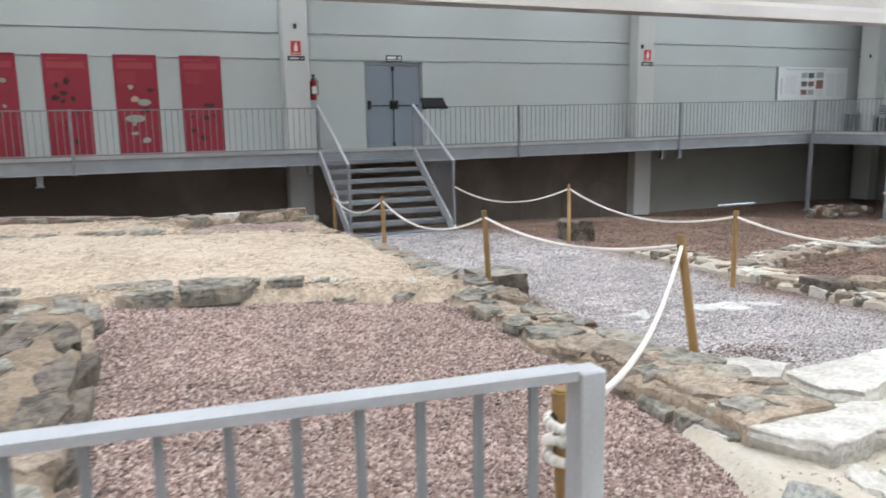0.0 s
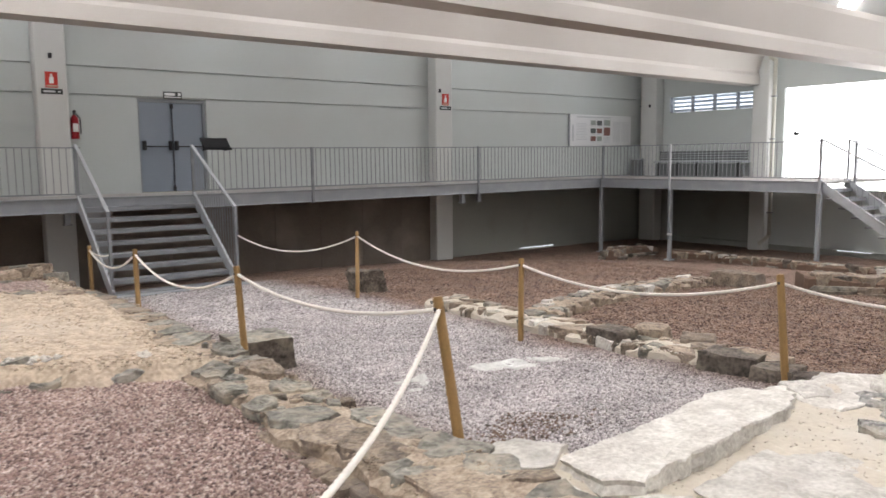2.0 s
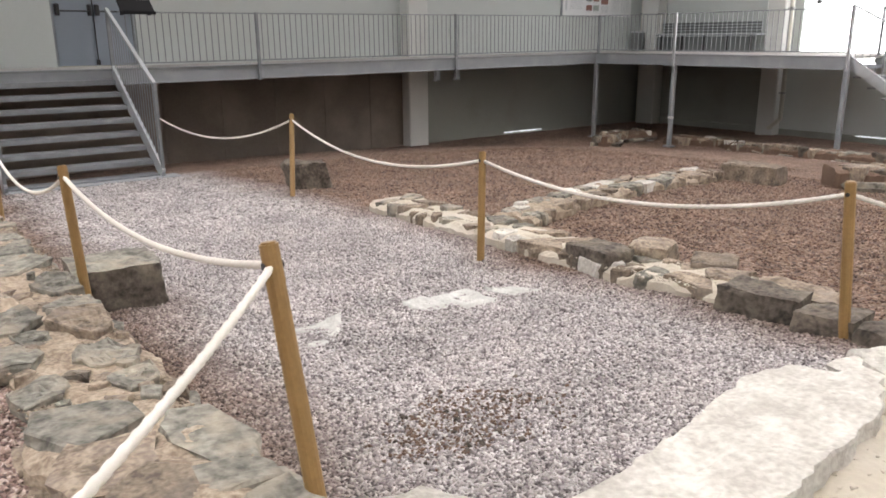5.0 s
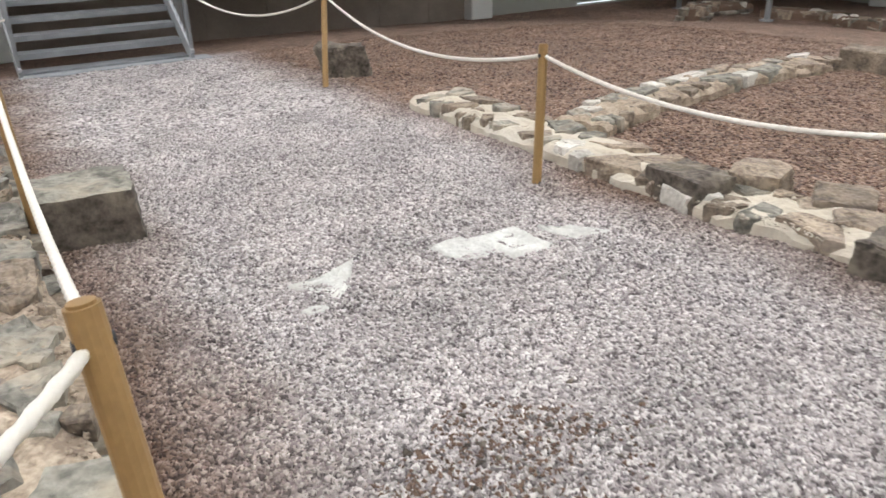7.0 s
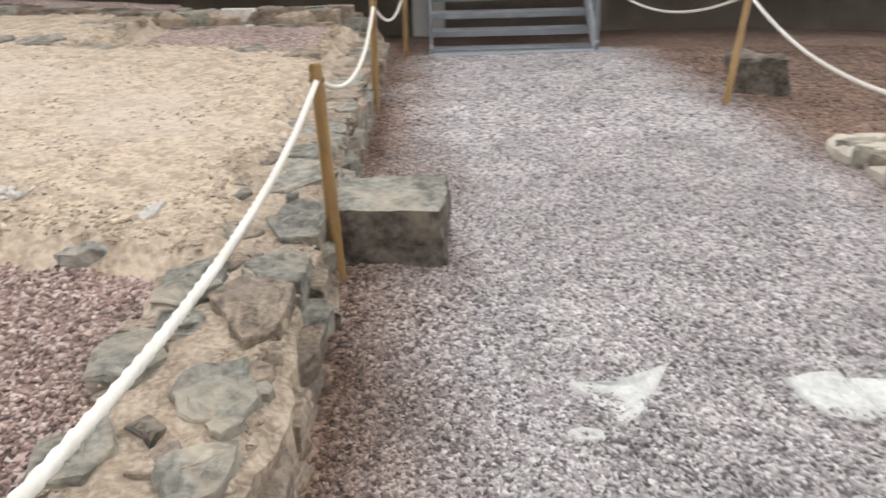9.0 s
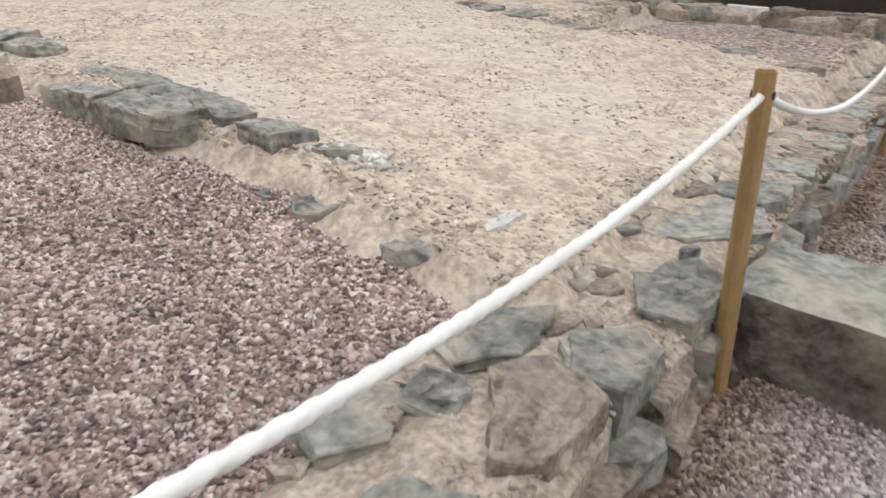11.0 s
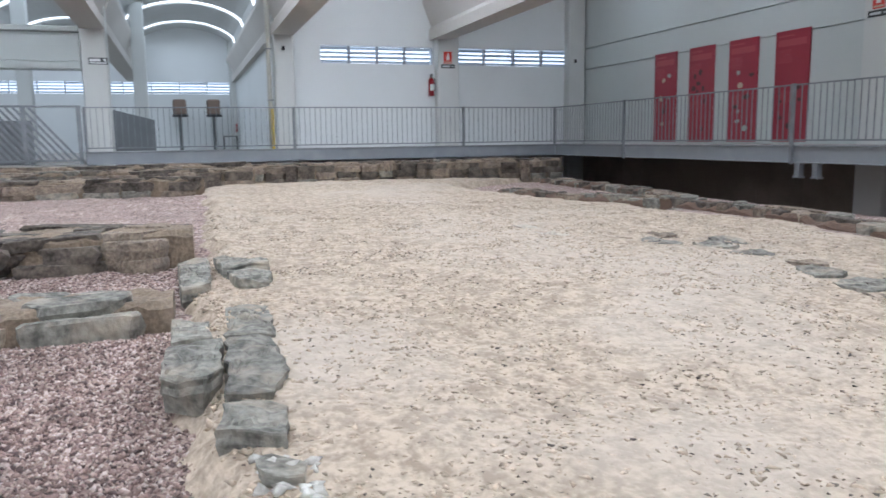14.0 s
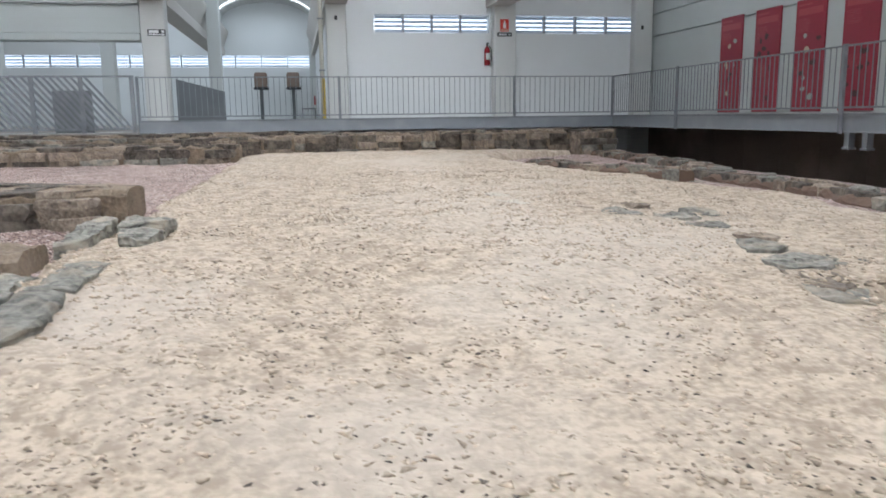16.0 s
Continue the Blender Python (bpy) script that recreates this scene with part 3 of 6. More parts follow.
# west wall between the corner and the open bay
WIN_Z0, WIN_Z1 = 3.36, 3.80
structure("wall_west", boxes(((WALL_W - 0.25, 9.9, 0.9), (WALL_W, WALL_Y, WIN_Z0)), ((WALL_W - 0.25, 9.9, WIN_Z1), (WALL_W, WALL_Y, 7.0)),
                             ((WALL_W - 0.25, 9.9, WIN_Z0), (WALL_W, 11.05, WIN_Z1)), ((WALL_W - 0.25, 18.0, WIN_Z0), (WALL_W, WALL_Y, WIN_Z1)),
                             ((WALL_W - 0.25, 13.98, WIN_Z0), (WALL_W, 14.62, WIN_Z1)), ((WALL_W - 0.25, -8, -1.2), (WALL_W, WALL_Y, 0.898))),
          "wall_lit", "white painted precast end wall with a strip of louvred windows", "wall")
for py, pw in ((10.1, 0.5), (14.32, 0.58), (18.06, 0.5), (5.9, 0.54)):
    pillar("pillar_west", WALL_W + 0.14, py, 0.3 if py > 6 else 0.5, pw, -1.0, 6.2)


def louvre_window(name, m, width, height, panes, label):
    """A strip window: frame, upright mullions and glass slats before bright daylight."""
    w = thing(name, m, label, "window", kind="structure")
    part("window_frame", boxes(((0, -0.05, -0.03), (width, 0.09, 0)), ((0, -0.05, height), (width, 0.09, height + 0.03)),
                               ((-0.03, -0.05, -0.03), (0, 0.09, height + 0.03)), ((width, -0.05, -0.03), (width + 0.03, 0.09, height + 0.03))), "steel", w)
    for i in range(1, panes):
        x = width * i / panes
        part("mullion", boxes(((x - 0.025, -0.05, 0), (x + 0.025, 0.09, height))), "paint_steel", w)
    part("daylight_pane", boxes(((0, 0.2, 0), (width, 0.21, height))), "slat_light", w, "bright overcast daylight outside the glass")
    for i in range(panes):
        for k in range(4):
            z = height * (k + 0.5) / 4
            bm = box(bmesh.new(), (-width / panes / 2 + 0.03, -0.004, -height / 11), (width / panes / 2 - 0.03, 0.004, height / 11))
            o = part("slat", bm, "slat_glass", w)
            o.matrix_basis = pose(width * (i + 0.5) / panes, 0.06, z, 38 + (8 if (i * 4 + k) % 3 else -12))
    return w


for y0, y1, n in ((11.05, 13.98, 4), (14.62, 18.0, 4)):
    louvre_window("window_1", pose(WALL_W - 0.1, y0, WIN_Z0, 0, 0, 90), y1 - y0, WIN_Z1 - WIN_Z0, n, "narrow louvred strip window with grey slats")

# annex beyond the open bays
structure("wall_annex", boxes(((-32.3, -14, 0.9), (-32, 18.2, 3.5)), ((-32.3, -14, 4.0), (-32, 18.2, 8.0)), ((-32.3, 10.2, 3.5), (-32, 18.2, 4.0))),
          "wall_lit", "white far wall of the neighbouring hall with strip windows", "wall")
for y0, wide, n in ((-14.0, 5.66, 5), (-8.28, 4.14, 4), (-4.08, 4.14, 4), (0.12, 4.14, 4), (4.32, 5.6, 5)):
    louvre_window("window_2", pose(-32.08, y0, 3.5, 0, 0, 90), wide, 0.5, n, "narrow louvred strip window with pale glass slats")
for px, py in ((-24, -0.3), (-24, 3.11), (-24, 6.48), (-31.8, 9.95)):
    pillar("pillar_annex", px, py, 0.45, 0.42, 0.9, 6.0)
structure("wall_annex_side", boxes(((-32.3, 10.0, 0.9), (WALL_W - 0.252, 10.25, 8.0)), ((-40, -14.3, 0.9), (WALL_W, -14.0, 8.0))), "wall_lit", "white side wall of the neighbouring hall", "wall")
structure("wall_south", boxes(((WALL_W - 0.25, -6.3, -1.2), (WALL_E + 0.3, -6.0, 7.0))), "wall", "white painted precast concrete wall", "wall")

# ---- east wall with the bright gate ----
structure("wall_east", boxes(((WALL_E, 13.3, 1.0), (WALL_E + 0.25, WALL_Y, 3.36)), ((WALL_E, 13.3, 3.86), (WALL_E + 0.25, WALL_Y, 7.0)),
                             ((WALL_E, 17.22, 3.36), (WALL_E + 0.25, WALL_Y, 3.86)), ((WALL_E, 13.3, 3.36), (WALL_E + 0.25, 14.05, 3.86)),
                             ((WALL_E, -6.0, 3.85), (WALL_E + 0.25, 13.3, 7.0)), ((WALL_E, -6.0, 1.0), (WALL_E + 0.25, 5.6, 3.85))),
          "wall", "white painted precast end wall with a wide bright gateway", "wall")
structure("wall_plinth_gate", boxes(((WALL_E + 0.02, 13.62, -0.62), (WALL_E + 0.25, WALL_Y, 0.998)), ((WALL_E - 0.03, -6.0, -1.2), (WALL_E + 0.25, WALL_Y, -0.64))),
          "panel_low", "grey green base panels under the bright gateway", "wall")
structure("wall_under_gate", boxes(((WALL_E + 0.02, -6.0, -0.638), (WALL_E + 0.25, 13.618, 0.998))), "wall", "pale painted wall panels under the bright gateway", "wall")
louvre_window("window_3", pose(WALL_E + 0.1, 17.22, 3.36, 0, 0, -90), 3.17, 0.5, 4, "narrow louvred strip window glowing with daylight")
gate = thing("window_4", (WALL_E + 0.12, 0, 0), "wide translucent gateway glowing with daylight", "window", kind="structure")
part("translucent_panel", boxes(((0, 5.6, 1.0), (0.03, 13.3, 3.85))), "daylight", gate)
pillar("pillar_east", WALL_E - 0.17, 13.85, 0.34, 0.5, -1.2, 6.2)
pillar("pillar_east", WALL_E - 0.2, 17.75, 0.4, 0.6, -1.2, 6.2)

# ---- roof: beams along the hall, vaults between them ----
BEAM_Y = (14.15, 10.1, 5.9, 1.8, -2.3)


def roof_beam(name, x0, x1, y, z, label):
    """A precast roof beam: bottom flange, leaning webs and a wide top."""
    prof = [(-0.26, 0), (0.26, 0), (0.26, 0.24), (0.20, 0.34), (0.42, 0.92), (0.42, 1.05), (-0.42, 1.05), (-0.42, 0.92), (-0.20, 0.34), (-0.26, 0.24)]
    bm = bmesh.new()
    a = [bm.verts.new((x0, y + u, z + v)) for u, v in prof]
    b = [bm.verts.new((x1, y + u, z + v)) for u, v in prof]
    bm.faces.new(a)
    bm.faces.new(b)
    for i in range(len(prof)):
        k = (i + 1) % len(prof)
        bm.faces.new((a[i], a[k], b[k], b[i]))
    bmesh.ops.recalc_face_normals(bm, faces=bm.faces)
    return structure(name, bm, "beam", label, "beam")


for by in BEAM_Y:
    roof_beam("beam", WALL_W, WALL_E - 0.02, by, 3.98, "long pale precast concrete roof beam")
for by in (10.1, 5.9):
    roof_beam("beam_annex", -32, WALL_W - 0.26, by, 3.98, "long pale precast concrete roof beam")
structure("beam_cross", boxes(((WALL_W + 0.05, -6, 3.26), (WALL_W + 0.3, 5.62, 3.9)), ((WALL_W, -6, 3.08), (WALL_W + 0.42, 5.62, 3.257)), ((WALL_W, -6, 3.903), (WALL_W + 0.42, 5.62, 4.02)), bevel=0.02), "wall", "white boxed cross beam over the open bay", "beam")


def vault(name, x0, x1, y0, y1, strips, light="skylight"):
    """A barrel vault with arched roof lights across it."""
    n, rise, z = 18, 1.25, 5.0
    power = 0.35 if light == "skylight_far" else 0.8
    prof = [(y0 + (y1 - y0) * i / n, z + rise * max(0.0, math.sin(math.pi * i / n)) ** power) for i in range(n + 1)]
    shell, glow = bmesh.new(), bmesh.new()
    xs = [x0]
    for s in strips:
        xs += [s, s + (0.6 if light == "skylight_far" else 0.8)]
    xs.append(x1)
    for k in range(len(xs) - 1):
        bm = glow if k % 2 else shell
        up = 0.05 if k % 2 else 0.0
        rows = [[bm.verts.new((x, py, pz + up)) for py, pz in prof] for x in (xs[k], xs[k + 1])]
        top = [[bm.verts.new((x, py, pz + up + 0.08)) for py, pz in prof] for x in (xs[k], xs[k + 1])]
        for i in range(n):
            bm.faces.new((rows[0][i], rows[1][i], rows[1][i + 1], rows[0][i + 1]))
            bm.faces.new((top[0][i], top[0][i + 1], top[1][i + 1], top[1][i]))
        for r in (0, 1):
            for i in range(n):
                bm.faces.new((rows[r][i], rows[r][i + 1], top[r][i + 1], top[r][i]))
    shell_ob = tagged(part(name, shell, "vault", smooth=False), "grey barrel vaulted roof between the beams", "ceiling", kind="structure")
    part("roof_light", glow, light, shell_ob, "bright arched translucent roof light")


edges = [WALL_Y + 0.3] + list(BEAM_Y) + [-6.3]
for a, b in zip(edges, edges[1:]):
    vault("ceiling", WALL_W - 0.3, WALL_E + 0.3, b, a, [-13.1 + 3.8 * i for i in range(9)], "skylight_north" if a > 17 else "skylight")
for a, b in ((10.1, 5.9), (5.9, 1.8), (1.8, -2.3), (-2.3, -14.0), (18.3, 10.1)):
    vault("ceiling_annex", -32.3, WALL_W - 0.3, b, a, [-30.4 + 4.6 * i for i in range(3)], "skylight_far")

# ---- steel walkway ----
def deck_level(x):
    """The long walkway rises slightly from the stairs to the bright end."""
    return DECK + EAST_RISE * max(0.0, min(1.0, (x - 6.0) / 11.1))


def deck(name, lo, hi, label):
    d = thing(name, (0, 0, 0), label, "walkway", kind="structure")
    (x0, y0), (x1, y1) = lo, hi
    xs = sorted({x0, x1, *[x for x in (6.0, 17.1) if x0 < x < x1]})
    bm = bmesh.new()
    rings = [[bm.verts.new((x, y, deck_level(x) + z)) for y, z in ((y0, 0), (y1, 0), (y1, -0.04), (y0, -0.04))] for x in xs]
    for a, b in zip(rings, rings[1:]):
        for k in range(4):
            bm.faces.new((a[k], a[(k + 1) % 4], b[(k + 1) % 4], b[k]))
    bm.faces.new(rings[0])
    bm.faces.new(rings[-1][::-1])
    bmesh.ops.recalc_face_normals(bm, faces=bm.faces)
    part("decking", bm, "deckboard", d)
    return d


def channel(name, p0, p1, parent=None):
    """The steel channel along a walkway's edge: web, top flange and bottom flange."""
    p0, p1 = Vector(p0), Vector(p1)
    c = thing(name, pose(*p0, 0, -math.degrees(math.asin((p1.z - p0.z) / (p1 - p0).length)), math.degrees(math.atan2(p1.y - p0.y, p1.x - p0.x))), "grey steel channel along the walkway's edge", "beam", "walkway edge beams")
    length = (p1 - p0).length
    part("web", boxes(((0, -0.01, -0.235), (length, 0.01, -0.02))), "paint_steel", c)
    part("flange", boxes(((0, -0.06, -0.02), (length, 0.03, 0.012))), "steel", c)
    part("flange", boxes(((0, -0.06, -0.25), (length, 0.03, -0.235))), "paint_steel", c)
    return c


deck("walkway_north", (WALL_W, 16.47), (WALL_E, WALL_Y - 0.002), "raised grey walkway along the long wall")
deck("walkway_west", (WALL_W, 5.8), (-14.0, 16.466), "raised grey walkway along the end wall")
deck("walkway_east", (17.1, 10.05), (WALL_E, 16.466), "raised grey walkway along the bright end wall")
channel("edge_beam", (WALL_W + 2.2, 16.44, DECK), (3.2, 16.44, DECK))
channel("edge_beam", (3.2, 16.44, DECK), (6.0, 16.44, DECK))
channel("edge_beam", (6.0, 16.44, DECK), (17.1, 16.44, deck_level(17.1)))
channel("edge_beam", (-13.98, 16.43, DECK), (-13.98, 5.8, DECK))
channel("edge_beam", (17.08, 10.05, deck_level(17.1)), (17.08, 16.42, deck_level(17.1)))


baluster_mesh = bpy.data.meshes.new("baluster")
bm = box(bmesh.new(), (-0.006, -0.006, 0.09), (0.006, 0.006, RAIL - DECK - 0.02))
bm.to_mesh(baluster_mesh)
bm.free()
baluster_mesh.materials.append(M["steel"])


def railing(p0, p1, ends=(True, True), label="galvanised steel railing with thin upright bars", gap=0.115, bright=False):
    """One bay of railing from post to post, standing on the walkway's edge."""
    p0, p1 = Vector((*p0, deck_level(p0[0]))), Vector((*p1, deck_level(p1[0])))
    r = thing("railing", pose(*p0, 0, -math.degrees(math.asin((p1.z - p0.z) / (p1 - p0).length)), math.degrees(math.atan2(p1.y - p0.y, p1.x - p0.x))), label, "railing", "walkway railings")
    length, h = (p1 - p0).length, RAIL - DECK
    part("top_rail", boxes(((0, -0.02, h - 0.022), (length, 0.02, h)), bevel=0.004), "steel", r)
    part("bottom_rail", boxes(((0, -0.012, 0.075), (length, 0.012, 0.1))), "steel", r)
    for on, x in zip(ends, (0, length)):
        if on:
            part("post", boxes(((x - 0.028, -0.07, -0.27), (x + 0.028, -0.021, h + 0.01)), bevel=0.005), "steel_light" if bright else "steel", r)
    n = int(length / gap)
    for i in range(1, n):
        piece("baluster", baluster_mesh, r, Matrix.Translation((length * i / n, 0, 0)))
    return r


for a, b in ((-14.0, -10.78), (-10.78, -6.1), (-6.1, -1.4), (-1.4, 3.25)):
    railing((a, 16.42), (b, 16.42), (a > -13, False))
for a, b in ((5.42, 7.83), (7.83, 12.46), (12.46, 17.1)):
    railing((a, 16.42), (b, 16.42), (False, True))
for a, b in ((16.42, 14.02), (14.02, 10.02), (10.02, 5.8)):
    railing((-13.96, a), (-13.96, b), (True, b < 6))
for a, b in ((16.42, 14.02), (14.02, 10.05)):
    railing((17.06, a), (17.06, b), (False, True), bright=True)
# end of the west walkway and the ramp rail with slanting bars
for x, y, top in ((17.08, 16.4, 1), (17.08, 14.02, 1), (17.08, 10.07, 1)):
    leg = thing("walkway_leg", (x, y, -1.0), "slim galvanised steel post carrying the walkway", "post", "walkway legs")
    part("shaft", boxes(((-0.045, -0.045, 0), (0.045, 0.045, deck_level(17.1) - 0.251 + 1.0)), bevel=0.008), "paint_steel", leg)
    part("foot_plate", boxes(((-0.1, -0.1, base_level(x, y) + 0.98), (0.1, 0.1, base_level(x, y) + 1.03))), "paint_steel", leg)
for x, y in ((-6.05, 16.5), (-5.7, 16.5), (3.0, 16.6), (12.1, 16.6), (12.65, 16.6), (-14.1, 13.4), (-14.1, 14.2), (-2.0, 16.6)):
    br = thing("bracket", (x, y, deck_level(x) - 0.04), "short steel bracket hung under the walkway", "bracket", "walkway brackets")
    part("plate", boxes(((-0.05, -0.05, -0.41), (0.05, 0.05, -0.002)), bevel=0.006), "paint_steel", br)
    part("foot", boxes(((-0.07, -0.06, -0.44), (0.07, 0.06, -0.411))), "paint_steel", br)


def ramp_rail():
    r = thing("ramp_railing", (-13.95, 5.7, 1.03), "grey steel ramp railing with slanting bars", "railing")
    for y in (0, -1.0, -1.95, -2.9, -3.9, -4.9):
        part("post", boxes(((-0.03, y - 0.04, 0), (0.03, y + 0.04, 1.16))), "steel", r)
    part("top_rail", boxes(((-0.03, -5.5, 1.14), (0.03, 0.05, 1.18))), "steel", r)
    part("bottom_rail", boxes(((-0.03, -5.5, 0.06), (0.03, 0.05, 0.1))), "steel", r)
    for i in range(40):
        y = -0.05 - i * 0.135
        part("bar", beam_between(bmesh.new(), (0, y, 0.1), (0, y - 0.85, 1.14), 0.045, 0.045), "steel", r)
    g = thing("panel_screen", (-14.6, 4.4, 1.03), "plain grey sheet metal screen on the ramp", "screen")
    part("sheet_metal", boxes(((-0.02, -0.45, 0.0), (0.02, 0.35, 0.9)), bevel=0.01), "screen_grey", g)
    g = thing("panel_screen", (-22.0, 5.75, 1.08), "plain grey sheet metal ramp side", "screen")
    bm = bmesh.new()
    vs = [bm.verts.new((x, y, z)) for x in (0, 0.04) for y, z in ((-0.3, 0), (1.15, 0), (1.15, 1.05), (-0.3, 1.44))]
    bm.faces.new(vs[:4]), bm.faces.new(vs[4:][::-1])
    for i in range(4):
        k = (i + 1) % 4
        bm.faces.new((vs[i], vs[4 + i], vs[4 + k], vs[k]))
    part("sheet_metal", bm, "screen_grey", g)


ramp_rail()
structure("floor_ramp", boxes(((WALL_W, -6.0, 0.85), (-13.85, 5.79, 1.03))), "deckboard", "grey concrete ramp floor beside the walkway", "floor")


# ---- stairs ----
def stairs(name, m, width, rise, run, steps, label, rails=True):
    """Open steel stairs: local x across, local y up the flight, origin at the foot on the left."""
    s = thing(name, m, label, "stairs")
    top, going = rise * steps, run * (steps - 1)
    for x in (0.0, width):
        bm = bmesh.new()
        beam_between(bm, (x, -0.1, 0.02), (x, going + 0.15, top - 0.03), 0.045, 0.2)
        part("stringer", bm, "steel_light", s)
    for i in range(steps):
        y, z = run * i, rise * i
        tread = boxes(((0.02, y - 0.02, z + rise - 0.2), (width - 0.02, y + 0.27, z + rise - 0.165)), bevel=0.004)
        box(tread, (0.02, y - 0.025, z + rise - 0.235), (width - 0.02, y - 0.005, z + rise - 0.165))
        part("tread", tread, "steel", s)
    if rails:
        for x in (0.0, width):
            rl = part("handrail", beam_between(bmesh.new(), (x, -0.1, 1.36), (x, going + 0.12, top + 0.96), 0.05, 0.03), "steel_light", s)
            part("newel", boxes(((x - 0.022, -0.13, 0.0), (x + 0.022, -0.085, 1.37))), "steel", s)
            part("newel", boxes(((x - 0.022, going + 0.1, top - 0.1), (x + 0.022, going + 0.14, top + 0.97))), "steel", s)
            for k in range(1, 17):
                f = k / 17
                y = -0.1 + f * (going + 0.2)
                z = f * top
                part("baluster", boxes(((x - 0.005, y - 0.005, z + 0.1), (x + 0.005, y + 0.005, 1.35 + f * (top - 0.4)))), "steel", rl)
    return s


stairs("stairs", pose(3.17, 14.45, -0.24), 2.09, 0.188, 0.265, 8, "open steel stairs with grey treads and sloping handrails")
stairs("stairs", pose(17.16, 7.98, -0.22, 0, 0, 0), 1.3, 0.194, 0.29, 8, "open steel stairs beside the bright gateway")
railing((18.5, 10.03), (WALL_E - 0.3, 10.03), (True, False))
tagged(structure("kerb_stairs", boxes(((3.15, 14.25, -0.42), (5.5, 14.52, -0.24)), bevel=0.01), "paint_steel", "grey steel foot plate of the stairs", "plinth"))


# ---- lectern board on the railing, signs, panels ----
def lectern():
    l = thing("lectern_sign", (5.7, 16.38, RAIL - 0.03), "dark tilted information board fixed on the railing", "sign")
    o = part("board", boxes(((-0.27, -0.17, -0.014), (0.27, 0.17, 0.014)), bevel=0.006), "matte_black", l)
    o.matrix_basis = pose(0, -0.06, 0.1, 42)
    part("clamp", boxes(((-0.24, -0.06, -0.03), (-0.2, 0.02, 0.1))), "matte_black", l)
    part("clamp", boxes(((0.2, -0.06, -0.03), (0.24, 0.02, 0.1))), "matte_black", l)
    part("ledge", boxes(((-0.27, -0.22, -0.02), (0.27, -0.18, 0.03))), "matte_black", l)


lectern()


def fire_sign(m, arrow=True):
    """A red square sign with a white extinguisher mark over a black strip."""
    s = thing("fire_sign", m, "red fire extinguisher sign over a black lettered strip", "sign", "fire signs")
    part("plate", boxes(((-0.11, -0.012, 0.0), (0.11, 0, 0.3)), bevel=0.003), "sign_red", s)
    part("pictogram", boxes(((-0.04, -0.016, 0.08), (0.04, -0.0125, 0.2)), ((-0.015, -0.016, 0.2), (0.02, -0.0125, 0.26))), "sign_white", s)
    part("footer", boxes(((-0.09, -0.016, 0.02), (0.09, -0.0125, 0.05))), "print_cream", s)
    strip = part("strip", boxes(((-0.19, -0.012, -0.12), (0.19, 0, -0.02)), bevel=0.003), "sign_black", s)
    part("lettering", boxes(((-0.15, -0.015, -0.09), (0.056, -0.0125, -0.052))), "print_grey", strip)
    part("arrow", boxes(((0.1, -0.015, -0.085), (0.155, -0.0125, -0.06))), "print_grey", strip)


for px in (3.14, 12.64, -6.15):
    fire_sign(pose(px, WALL_Y - 0.362, 3.345))
fire_sign(pose(WALL_W + 0.292, 14.3, 3.37, 0, 0, 90))
for n, m in (("exit_sign", pose(5.55, WALL_Y - 0.001, 3.33)), ("exit_sign", pose(WALL_W + 0.395, 5.98, 3.27, 0, 0, 90))):
    s = thing(n, m, "small dark exit sign with pale lettering", "sign", "exit signs")
    part("plate", boxes(((-0.2, -0.012, -0.075), (0.2, 0, 0.075)), bevel=0.003), "sign_black", s)
    part("lettering", boxes(((-0.17, -0.016, -0.01), (0.05, -0.0125, 0.05))), "board", s)
    part("arrow", boxes(((0.11, -0.016, -0.01), (0.17, -0.0125, 0.05))), "board", s)
    part("footer", boxes(((-0.18, -0.016, -0.055), (0.18, -0.0125, -0.03))), "board", s)


def extinguisher(m):
    e = thing("fire_extinguisher", m, "red fire extinguisher hung on the wall", "fire extinguisher", "fire extinguishers")
    bm = tube(bmesh.new(), (0, -0.1, 0), (0, -0.1, 0.4), 0.075, n=16)
    tube(bm, (0, -0.1, 0.4), (0, -0.1, 0.47), 0.075, 0.03, n=16)
    part("cylinder", bm, "ext_red", e, smooth=False)
    bm = tube(bmesh.new(), (0, -0.1, 0.47), (0, -0.1, 0.53), 0.022, n=10)
    box(bm, (-0.02, -0.2, 0.52), (0.02, -0.06, 0.56))
    part("valve", bm, "black", e)
    bm = tube(bmesh.new(), (0.03, -0.12, 0.5), (0.1, -0.13, 0.4), 0.012, n=8)
    tube(bm, (0.1, -0.13, 0.4), (0.1, -0.13, 0.1), 0.012, n=8)
    part("hose", bm, "black", e)
    part("label", boxes(((-0.05, -0.181, 0.14), (0.05, -0.172, 0.3))), "sign_white", e)
    part("bracket", boxes(((-0.03, -0.03, 0.3), (0.03, 0, 0.42))), "black", e)


extinguisher(pose(3.56, WALL_Y - 0.0, 2.38))
extinguisher(pose(WALL_W, 13.9, 2.55, 0, 0, 90))


